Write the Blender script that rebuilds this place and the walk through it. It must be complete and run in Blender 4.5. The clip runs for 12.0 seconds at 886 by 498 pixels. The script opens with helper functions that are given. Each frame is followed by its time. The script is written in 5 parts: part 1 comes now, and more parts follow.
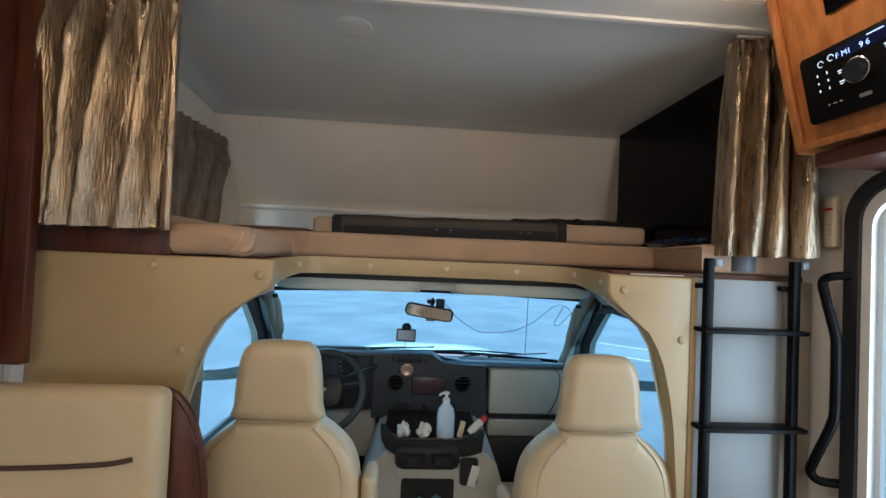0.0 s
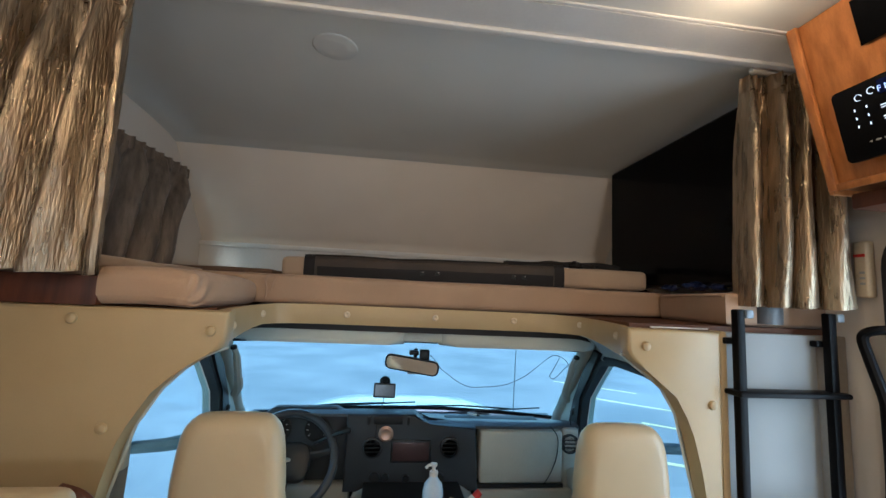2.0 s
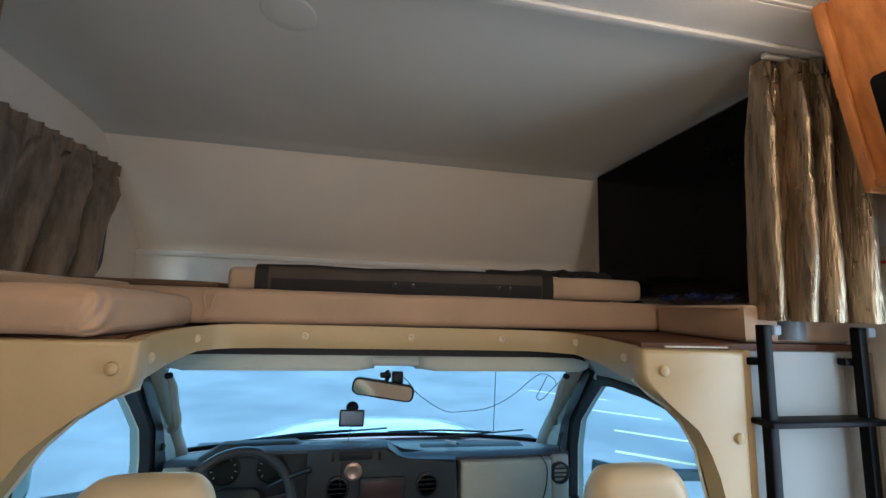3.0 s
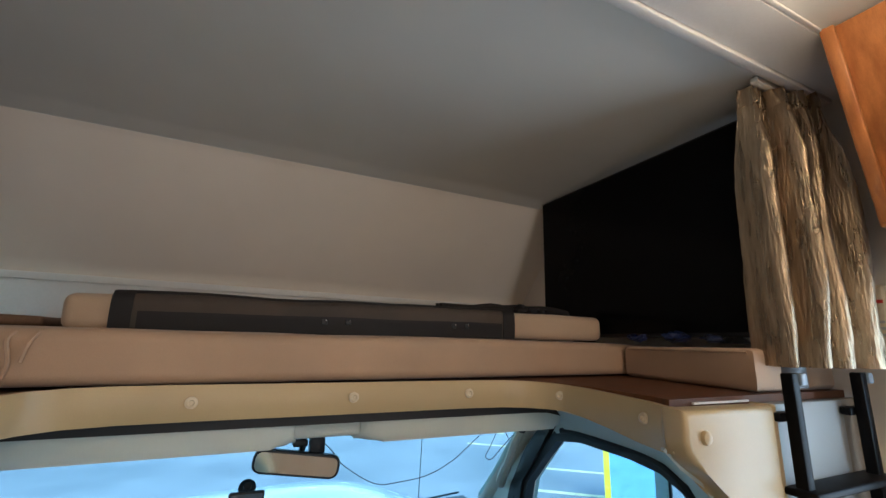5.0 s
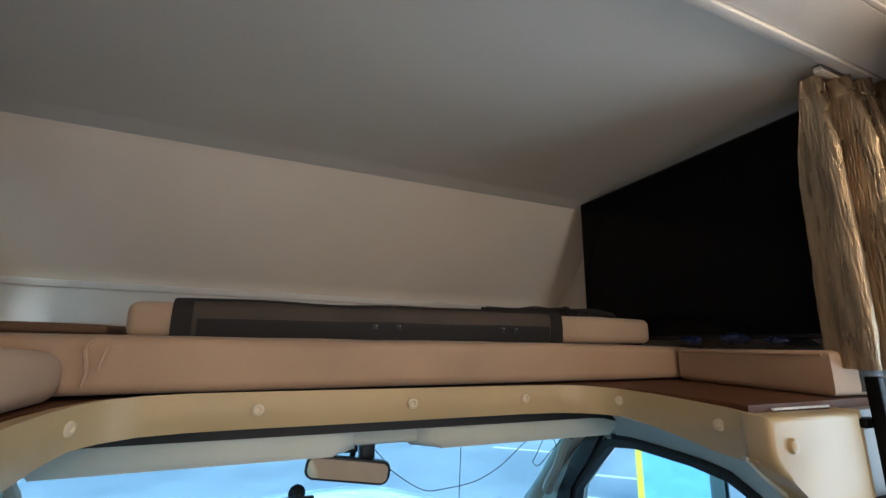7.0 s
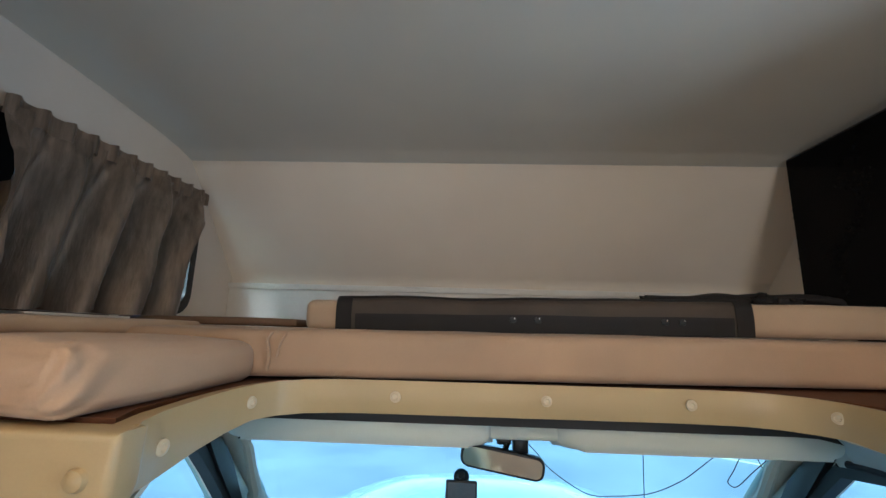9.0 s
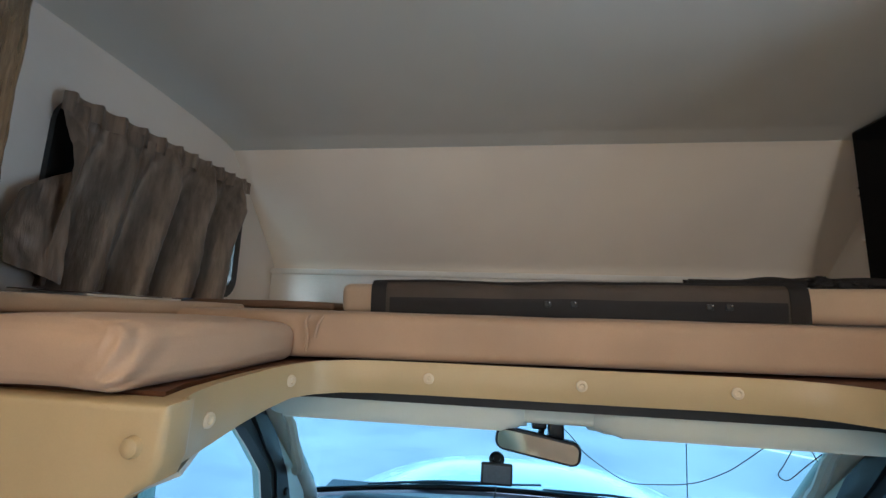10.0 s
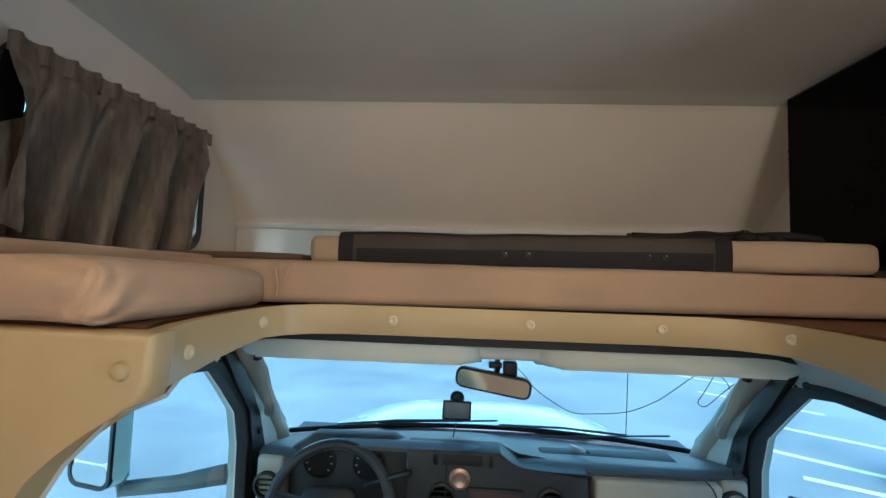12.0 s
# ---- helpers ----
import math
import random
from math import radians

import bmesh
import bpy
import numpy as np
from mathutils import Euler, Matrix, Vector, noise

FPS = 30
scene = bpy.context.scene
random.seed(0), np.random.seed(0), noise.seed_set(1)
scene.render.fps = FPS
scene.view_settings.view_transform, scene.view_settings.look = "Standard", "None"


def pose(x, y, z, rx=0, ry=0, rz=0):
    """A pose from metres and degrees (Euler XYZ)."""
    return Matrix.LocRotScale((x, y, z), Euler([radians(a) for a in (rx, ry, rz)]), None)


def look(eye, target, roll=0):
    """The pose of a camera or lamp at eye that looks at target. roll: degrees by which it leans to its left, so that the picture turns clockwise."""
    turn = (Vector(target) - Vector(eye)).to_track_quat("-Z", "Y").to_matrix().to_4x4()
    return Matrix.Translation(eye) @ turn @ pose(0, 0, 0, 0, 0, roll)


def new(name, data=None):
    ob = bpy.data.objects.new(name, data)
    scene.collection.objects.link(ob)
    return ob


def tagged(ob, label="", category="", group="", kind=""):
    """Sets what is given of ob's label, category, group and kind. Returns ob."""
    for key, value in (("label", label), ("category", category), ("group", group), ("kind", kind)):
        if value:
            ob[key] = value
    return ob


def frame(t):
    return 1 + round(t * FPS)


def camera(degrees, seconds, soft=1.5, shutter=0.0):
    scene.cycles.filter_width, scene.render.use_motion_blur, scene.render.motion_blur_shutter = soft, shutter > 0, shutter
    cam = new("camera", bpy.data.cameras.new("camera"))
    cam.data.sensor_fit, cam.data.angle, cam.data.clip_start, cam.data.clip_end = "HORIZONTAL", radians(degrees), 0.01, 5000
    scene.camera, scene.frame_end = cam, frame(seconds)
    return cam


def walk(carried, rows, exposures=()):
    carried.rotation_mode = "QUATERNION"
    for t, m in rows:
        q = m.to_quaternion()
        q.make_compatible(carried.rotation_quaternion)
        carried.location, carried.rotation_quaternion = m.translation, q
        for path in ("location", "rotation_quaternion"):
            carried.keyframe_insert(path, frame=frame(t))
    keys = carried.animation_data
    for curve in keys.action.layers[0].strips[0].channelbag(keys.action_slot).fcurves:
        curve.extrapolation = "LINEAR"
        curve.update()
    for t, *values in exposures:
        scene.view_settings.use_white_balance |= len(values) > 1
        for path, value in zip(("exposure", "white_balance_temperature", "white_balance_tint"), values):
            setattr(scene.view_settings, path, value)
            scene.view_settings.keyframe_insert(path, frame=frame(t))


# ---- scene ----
cam = camera(93.1, 12.0)
PATH = [
    (0, (-0.092, -1.23, 1.371), (0.033, 0.766, 1.417), 2.5),
    (0.5, (-0.11, -1.201, 1.375), (0.058, 0.79, 1.473), 2.3),
    (1, (-0.151, -1.156, 1.383), (0.056, 0.828, 1.528), 2.2),
    (1.5, (-0.178, -1.12, 1.393), (0.049, 0.858, 1.58), 2.4),
    (2, (-0.134, -1.038, 1.401), (0.107, 0.934, 1.633), 2.7),
    (2.5, (-0.089, -0.943, 1.407), (0.168, 1.022, 1.676), 3.3),
    (2.7, (-0.104, -0.898, 1.416), (0.199, 1.06, 1.686), 2.8),
    (4.5, (-0.166, -0.584, 1.434), (0.495, 1.26, 1.837), 2.1),
    (5, (-0.206, -0.504, 1.448), (0.622, 1.263, 1.887), 1.5),
    (5.5, (-0.224, -0.483, 1.452), (0.705, 1.228, 1.907), 1.3),
    (6, (-0.229, -0.479, 1.453), (0.724, 1.218, 1.914), 1.3),
    (6.5, (-0.245, -0.473, 1.453), (0.653, 1.255, 1.908), 1.1),
    (7, (-0.275, -0.461, 1.45), (0.47, 1.34, 1.901), 1.0),
    (7.2, (-0.274, -0.468, 1.454), (0.389, 1.365, 1.903), 0.8),
    (8.8, (-0.148, -0.456, 1.462), (-0.167, 1.504, 1.86), 1.5),
    (9, (-0.147, -0.454, 1.46), (-0.229, 1.507, 1.849), 1.6),
    (9.5, (-0.144, -0.455, 1.459), (-0.332, 1.504, 1.817), 1.7),
    (10, (-0.138, -0.448, 1.455), (-0.392, 1.51, 1.774), 2.0),
    (10.5, (-0.13, -0.443, 1.453), (-0.403, 1.519, 1.727), 2.2),
    (11, (-0.125, -0.441, 1.449), (-0.377, 1.531, 1.669), 2.3),
    (11.5, (-0.121, -0.46, 1.443), (-0.314, 1.523, 1.618), 2.2),
    (12, (-0.118, -0.505, 1.43), (-0.22, 1.488, 1.562), 1.9),
]
walk(cam, [(t, look(eye, target, roll)) for t, eye, target, roll in PATH], exposures=[(0.0, 2.25, 5700, 8), (4.5, 2.36, 5700, 9), (7.2, 2.45, 5650, 8), (9.0, 2.67, 5500, 6), (11.0, 2.61, 5450, 6), (12.0, 2.57, 5800, 6)])
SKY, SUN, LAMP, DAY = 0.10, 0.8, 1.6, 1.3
PUCKS = ((0.61, -0.31, 0.22), (-0.35, -0.80, 0.64), (0.45, -1.35, 0.52), (0.0, -2.4, 1.90))

# ---- world and lights ----
world = bpy.data.worlds.new("world")
scene.world = world
world.use_nodes = True
wn = world.node_tree
sky = wn.nodes.new("ShaderNodeTexSky")
sky.sky_type, sky.sun_disc = "NISHITA", False
sky.sun_elevation, sky.sun_rotation = radians(35), radians(200)
wn.nodes["Background"].inputs[1].default_value = SKY
wn.links.new(sky.outputs[0], wn.nodes["Background"].inputs[0])
sun = new("sun", bpy.data.lights.new("sun", "SUN"))
sun.data.energy, sun.data.angle, sun.data.color = SUN, radians(20), (1, 0.97, 0.92)
sun.matrix_world = look((0, 0, 10), (2.4, 6.6, 5.1))


def lamp(name, at, watts, size, color):
    ob = new(name, bpy.data.lights.new(name, "POINT"))
    ob.data.shadow_soft_size, ob.data.energy, ob.data.color = size, watts, color
    ob.location = at
    return ob


WARM = (1.0, 0.71, 0.43)


def daylight_lamp(at, target, w, h, watts):
    """Cool area lamp: the door window's sky light, and fill added at the rear."""
    ob = new("added_daylight", bpy.data.lights.new("added_daylight", "AREA"))
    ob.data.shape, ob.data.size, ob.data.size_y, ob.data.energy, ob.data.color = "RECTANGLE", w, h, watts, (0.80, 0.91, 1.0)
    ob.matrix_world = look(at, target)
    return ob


daylight_lamp((1.165, -0.39, 1.07), (0, -0.39, 1.07), 0.44, 1.0, 1.0 * DAY)
# Added fill lamp: the plain rear wall behind it has no window.
daylight_lamp((0, -3.59, 1.35), (0, 0, 1.35), 1.2, 0.5, 1.9 * DAY)

# ---- materials ----


def mat(name, col, rough=0.6, metal=0.0, var=0.12, scale=6.0, bump=0.15, fine=120.0, stretch=(1, 1, 1), col2=None, spec=0.5, coat=0.0, sheen=0.0, lo=0.35, hi=0.65, dist=0.002, grain=0.16, see=0.0):
    m = bpy.data.materials.new(name)
    m.use_nodes = True
    nt = m.node_tree
    p = nt.nodes["Principled BSDF"]
    tc = nt.nodes.new("ShaderNodeTexCoord")
    mp = nt.nodes.new("ShaderNodeMapping")
    mp.inputs["Scale"].default_value = stretch
    nt.links.new(tc.outputs["Object"], mp.inputs[0])
    n1 = nt.nodes.new("ShaderNodeTexNoise")
    n1.inputs["Scale"].default_value, n1.inputs["Detail"].default_value = scale, 6
    nt.links.new(mp.outputs[0], n1.inputs["Vector"])
    ramp = nt.nodes.new("ShaderNodeValToRGB")
    a = tuple(c * (1 - var) for c in col) if col2 is None else col
    b = tuple(min(1, c * (1 + var)) for c in col) if col2 is None else col2
    ramp.color_ramp.elements[0].position, ramp.color_ramp.elements[1].position = lo, hi
    ramp.color_ramp.elements[0].color, ramp.color_ramp.elements[1].color = (*a, 1), (*b, 1)
    nt.links.new(n1.outputs[0], ramp.inputs[0])
    n2 = nt.nodes.new("ShaderNodeTexNoise")
    n2.inputs["Scale"].default_value, n2.inputs["Detail"].default_value = fine, 4
    nt.links.new(mp.outputs[0], n2.inputs["Vector"])
    mix = nt.nodes.new("ShaderNodeMix")
    mix.data_type, mix.blend_type = "RGBA", "OVERLAY"
    mix.inputs[0].default_value = grain
    nt.links.new(ramp.outputs[0], mix.inputs[6])
    nt.links.new(n2.outputs[0], mix.inputs[7])
    nt.links.new(mix.outputs[2], p.inputs["Base Color"])
    rr = nt.nodes.new("ShaderNodeMapRange")
    rr.inputs[3].default_value, rr.inputs[4].default_value = max(0.02, rough - 0.12), min(1, rough + 0.12)
    nt.links.new(n1.outputs[0], rr.inputs[0])
    nt.links.new(rr.outputs[0], p.inputs["Roughness"])
    p.inputs["Metallic"].default_value = metal
    p.inputs["Specular IOR Level"].default_value = spec
    p.inputs["Coat Weight"].default_value = coat
    p.inputs["Sheen Weight"].default_value = sheen
    if bump > 0:
        bp = nt.nodes.new("ShaderNodeBump")
        bp.inputs["Strength"].default_value, bp.inputs["Distance"].default_value = bump, dist
        nt.links.new(n2.outputs[0], bp.inputs["Height"])
        nt.links.new(bp.outputs[0], p.inputs["Normal"])
    if see:
        tl, mx = nt.nodes.new("ShaderNodeBsdfTranslucent"), nt.nodes.new("ShaderNodeMixShader")
        tl.inputs[0].default_value = (0.6, 0.55, 0.5, 1)
        mx.inputs[0].default_value = see
        nt.links.new(p.outputs[0], mx.inputs[1])
        nt.links.new(tl.outputs[0], mx.inputs[2])
        nt.links.new(mx.outputs[0], nt.nodes["Material Output"].inputs[0])
    return m


def glow(name, col, strength):
    m = bpy.data.materials.new(name)
    m.use_nodes = True
    p = m.node_tree.nodes["Principled BSDF"]
    p.inputs["Base Color"].default_value = (*col, 1)
    p.inputs["Emission Color"].default_value, p.inputs["Emission Strength"].default_value = (*col, 1), strength
    return m


def glass(name, tint=(1, 1, 1), rough=0.0):
    m = bpy.data.materials.new(name)
    m.use_nodes = True
    nt = m.node_tree
    nt.nodes.remove(nt.nodes["Principled BSDF"])
    out = nt.nodes["Material Output"]
    tr, gl, mx = (nt.nodes.new(k) for k in ("ShaderNodeBsdfTransparent", "ShaderNodeBsdfGlossy", "ShaderNodeMixShader"))
    tr.inputs[0].default_value = (*tint, 1)
    gl.inputs["Roughness"].default_value = rough
    mx.inputs[0].default_value = 0.035
    nt.links.new(tr.outputs[0], mx.inputs[1])
    nt.links.new(gl.outputs[0], mx.inputs[2])
    nt.links.new(mx.outputs[0], out.inputs[0])
    return m


VINYL = mat("cream_vinyl", (0.47, 0.35, 0.185), 0.40, var=0.06, scale=2.5, bump=0.06, fine=420, grain=0.04)
VINYL_SEAT = mat("seat_vinyl", (0.54, 0.435, 0.275), 0.34, var=0.06, scale=3, bump=0.07, fine=450, grain=0.04)
WALL = mat("grey_wallboard", (0.76, 0.71, 0.645), 0.75, var=0.04, scale=2.5, bump=0.06, fine=90, grain=0.05)
CEIL = mat("ceiling_fabric", (0.70, 0.695, 0.645), 0.85, var=0.035, scale=2, bump=0.1, fine=350, grain=0.04)
# The ceiling's fabric again, with the warm lamplight on the slope mixed in.
FRONT_WARM_LIT = mat("front_fabric_warm_lit", (0.87, 0.79, 0.685), 0.85, var=0.035, scale=2, bump=0.1, fine=350, grain=0.04)
WHITE = mat("white_trim", (0.78, 0.76, 0.72), 0.45, var=0.04, scale=5, bump=0.08)
WOOD = mat("cherry_wood", (0.33, 0.115, 0.030), 0.38, var=0.2, scale=5, stretch=(9, 9, 1.2), col2=(0.50, 0.20, 0.058), bump=0.1, fine=60, coat=0.15)
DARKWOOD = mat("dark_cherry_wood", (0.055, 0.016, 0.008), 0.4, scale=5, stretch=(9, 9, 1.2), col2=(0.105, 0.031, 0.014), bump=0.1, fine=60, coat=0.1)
BOARD = mat("brown_bunk_board", (0.085, 0.034, 0.016), 0.58, scale=4, stretch=(1.5, 12, 1), col2=(0.14, 0.056, 0.025), bump=0.08, fine=70, spec=0.3)
CURTAIN = mat("gold_crinkle_satin", (0.19, 0.146, 0.098), 0.29, metal=0.86, scale=8, stretch=(6, 6, 0.8), col2=(0.53, 0.415, 0.285), bump=0.85, fine=32, lo=0.25, hi=0.72, dist=0.004, grain=0.12)
CURTAIN2 = mat("taupe_crinkle_satin", (0.14, 0.110, 0.086), 0.36, metal=0.35, scale=10, stretch=(6, 6, 0.7), col2=(0.32, 0.25, 0.195), bump=0.8, fine=34, lo=0.3, hi=0.7, dist=0.003, see=0.14)
MATTRESS = mat("tan_mattress_cloth", (0.45, 0.30, 0.195), 0.8, var=0.08, scale=4, bump=0.12, fine=420, sheen=0.15, grain=0.06)
CUSHION = mat("beige_microfibre", (0.50, 0.365, 0.25), 0.7, var=0.08, scale=5, bump=0.12, fine=420, sheen=0.2, grain=0.06)
BROWNCUSH = mat("brown_cushion_cloth", (0.17, 0.10, 0.06), 0.75, var=0.1, scale=6, bump=0.35, fine=300)
MESH = mat("dark_net_cloth", (0.050, 0.037, 0.028), 0.7, scale=6, col2=(0.078, 0.058, 0.044), bump=0.5, fine=600)
STRAP = mat("black_webbing", (0.012, 0.010, 0.010), 0.7, var=0.2, bump=0.5, fine=400)
BLACK = mat("black_metal", (0.003, 0.003, 0.0035), 0.45, spec=0.12, metal=0.0, var=0.2, bump=0.1, fine=200)
RUBBER = mat("black_rubber", (0.012, 0.012, 0.013), 0.6, var=0.15, bump=0.1)
PLASTIC = mat("black_plastic", (0.011, 0.012, 0.013), 0.42, var=0.15, bump=0.3, fine=350)
SCREEN = mat("screen_black", (0.003, 0.003, 0.0034), 0.10, var=0.1, bump=0.0, spec=0.06)
# Dash plastic with the skylight on its top put into a lighter base.
DASHTOP_SKYLIT = mat("dash_grey_skylit", (0.085, 0.095, 0.105), 0.48, var=0.12, bump=0.4, fine=380)
DASH = mat("dash_dark_grey", (0.035, 0.040, 0.046), 0.55, var=0.12, bump=0.4, fine=380)
BEIGE = mat("dash_stone_grey", (0.47, 0.46, 0.40), 0.55, var=0.05, bump=0.35, fine=350)
LINER = mat("headliner_cloth", (0.56, 0.60, 0.56), 0.85, var=0.04, bump=0.15, fine=400, grain=0.06)
PAINT = mat("white_car_paint", (0.80, 0.82, 0.84), 0.25, var=0.02, bump=0.0, coat=0.5)
ASPHALT = mat("wet_asphalt", (0.20, 0.21, 0.22), 0.55, var=0.3, scale=0.5, col2=(0.34, 0.35, 0.36), bump=0.5, fine=60)
LINE = mat("lot_line_paint", (0.75, 0.68, 0.36), 0.6, var=0.15, scale=4, bump=0.2)
# Unseen floor, kept a light tan to bounce light onto the ceiling.
CARPET = mat("tan_floor", (0.30, 0.24, 0.18), 0.8, var=0.2, scale=12, bump=0.4)
CHROME = mat("chrome", (0.75, 0.75, 0.75), 0.12, metal=1.0, var=0.03, bump=0)
MIRROR = mat("mirror_glass", (0.82, 0.84, 0.84), 0.02, metal=1.0, var=0.01, bump=0)
CLEAR = glass("tinted_window_glass", (0.74, 0.93, 0.97))
LAMPGLOW = glow("lamp_lens", (1.0, 0.80, 0.52), 2.5)
BLUEGLOW = glow("display_blue", (0.35, 0.5, 1.0), 0.35)
WHITEGLOW = glow("display_white", (0.75, 0.85, 1.0), 0.22)

# ---- mesh helpers ----
ROOT = {}


def link(name, bm, material, smooth=35):
    bmesh.ops.recalc_face_normals(bm, faces=bm.faces)
    me = bpy.data.meshes.new(name)
    bm.to_mesh(me)
    bm.free()
    me.materials.append(material)
    for p in me.polygons:
        p.use_smooth = True
    me.set_sharp_from_angle(angle=radians(smooth))
    return new(name, me)


def thing(name, at, label, category, kind="", group=""):
    ob = new(name)
    ob.location = at
    ob.empty_display_size = 0.05
    ROOT[ob] = Vector(at)
    return tagged(ob, label, category, group, kind)


def part(name, bm, material, parent, label="", smooth=35):
    base = ROOT[parent]
    bmesh.ops.translate(bm, verts=bm.verts, vec=-base)
    ob = link(name, bm, material, smooth)
    ob.parent = parent
    ROOT[ob] = base
    return tagged(ob, label) if label else ob


def solid(name, bm, material, label, category, kind="", group="", smooth=35):
    lo = Vector([min(v.co[i] for v in bm.verts) for i in range(3)])
    hi = Vector([max(v.co[i] for v in bm.verts) for i in range(3)])
    base = Vector(((lo.x + hi.x) / 2, (lo.y + hi.y) / 2, lo.z))
    bmesh.ops.translate(bm, verts=bm.verts, vec=-base)
    ob = link(name, bm, material, smooth)
    ob.location = base
    ROOT[ob] = base
    return tagged(ob, label, category, group, kind)


def box(x0, x1, y0, y1, z0, z1, r=0.0, seg=2, bm=None):
    b = bmesh.new()
    bmesh.ops.create_cube(b, size=1, matrix=Matrix.Translation(((x0 + x1) / 2, (y0 + y1) / 2, (z0 + z1) / 2)) @ Matrix.Diagonal((x1 - x0, y1 - y0, z1 - z0, 1)))
    if r:
        bmesh.ops.bevel(b, geom=b.edges[:], offset=r, segments=seg, affect="EDGES", profile=0.5, clamp_overlap=True)
    return join(bm, b)


def join(bm, b):
    if bm is None:
        return b
    me = bpy.data.meshes.new("tmp")
    b.to_mesh(me)
    b.free()
    bm.from_mesh(me)
    bpy.data.meshes.remove(me)
    return bm


def turn(bm, m):
    bmesh.ops.transform(bm, matrix=m, verts=bm.verts)
    return bm


AX = {"x": lambda u, v, w: (w, u, v), "y": lambda u, v, w: (u, w, v), "z": lambda u, v, w: (u, v, w)}


def prism(poly, axis, a, b, r=0.0, seg=2, bm=None, holes=()):
    """A polygon in the plane across the axis, drawn out from a to b; with holes, walls of quads between the outline and one hole each."""
    q = bmesh.new()
    f = AX[axis]
    lo = [q.verts.new(f(u, v, a)) for u, v in poly]
    hi = [q.verts.new(f(u, v, b)) for u, v in poly]
    q.faces.new(lo)
    q.faces.new(hi)
    n = len(poly)
    for i in range(n):
        q.faces.new((lo[i], lo[(i + 1) % n], hi[(i + 1) % n], hi[i]))
    if r:
        caps = set(lo), set(hi)
        edges = [e for e in q.edges if any(e.verts[0] in c and e.verts[1] in c for c in caps)]
        bmesh.ops.bevel(q, geom=edges, offset=r, segments=seg, affect="EDGES", profile=0.5, clamp_overlap=True)
    return join(bm, q)


def ring(outer, inner, axis, a, b, bm=None):
    """A frame: the band between two outlines with as many corners each, drawn out from a to b."""
    q = bmesh.new()
    f = AX[axis]
    rows = [[q.verts.new(f(u, v, w)) for u, v in line] for line in (outer, inner) for w in (a, b)]
    oa, ob_, ia, ib = rows
    n = len(outer)
    for i in range(n):
        j = (i + 1) % n
        for p, s in ((oa, ob_), (ob_, ib), (ib, ia), (ia, oa)):
            q.faces.new((p[i], p[j], s[j], s[i]))
    return join(bm, q)


def rounded(x0, x1, y0, y1, r, n=5):
    pts = []
    for cx, cy, a0 in ((x1 - r, y1 - r, 0), (x0 + r, y1 - r, 90), (x0 + r, y0 + r, 180), (x1 - r, y0 + r, 270)):
        for k in range(n + 1):
            a = radians(a0 + 90 * k / n)
            pts.append((cx + r * math.cos(a), cy + r * math.sin(a)))
    return pts


def tube(path, r, n=8, bm=None, closed=False, flat=1.0):
    q = bmesh.new()
    pts = [Vector(p) for p in path]
    m = len(pts)
    rings, up = [], None
    for i, p in enumerate(pts):
        a = pts[i - 1] if (i or closed) else p
        c = pts[(i + 1) % m] if (i < m - 1 or closed) else p
        d = (c - a).normalized()
        if up is None:
            up = d.orthogonal().normalized()
        up = (up - d * up.dot(d)).normalized()
        side = d.cross(up)
        rad = r[i] if isinstance(r, (list, tuple)) else r
        rings.append([q.verts.new(p + up * math.cos(t) * rad + side * math.sin(t) * rad * flat) for t in (2 * math.pi * k / n for k in range(n))])
    for i in range(m if closed else m - 1):
        s, t = rings[i], rings[(i + 1) % m]
        for k in range(n):
            q.faces.new((s[k], s[(k + 1) % n], t[(k + 1) % n], t[k]))
    if not closed:
        q.faces.new(rings[0])
        q.faces.new(rings[-1])
    return join(bm, q)


def smooth_path(pts, n=6):
    out, p = [], [Vector(a) for a in pts]
    for i in range(len(p) - 1):
        a, b, c, d = p[max(0, i - 1)], p[i], p[i + 1], p[min(len(p) - 1, i + 2)]
        for k in range(n):
            t = k / n
            out.append(0.5 * ((2 * b) + (c - a) * t + (2 * a - 5 * b + 4 * c - d) * t * t + (3 * b - a - 3 * c + d) * t ** 3))
    return out + [p[-1]]


def lathe(profile, m=None, n=24, bm=None):
    """Rings (radius, height) turned about z, then posed by m."""
    q = bmesh.new()
    rings = [[q.verts.new((r * math.cos(2 * math.pi * k / n), r * math.sin(2 * math.pi * k / n), z)) for k in range(n)] for r, z in profile]
    for s, t in zip(rings, rings[1:]):
        for k in range(n):
            q.faces.new((s[k], s[(k + 1) % n], t[(k + 1) % n], t[k]))
    q.faces.new(rings[0])
    q.faces.new(rings[-1])
    if m is not None:
        turn(q, m)
    return join(bm, q)


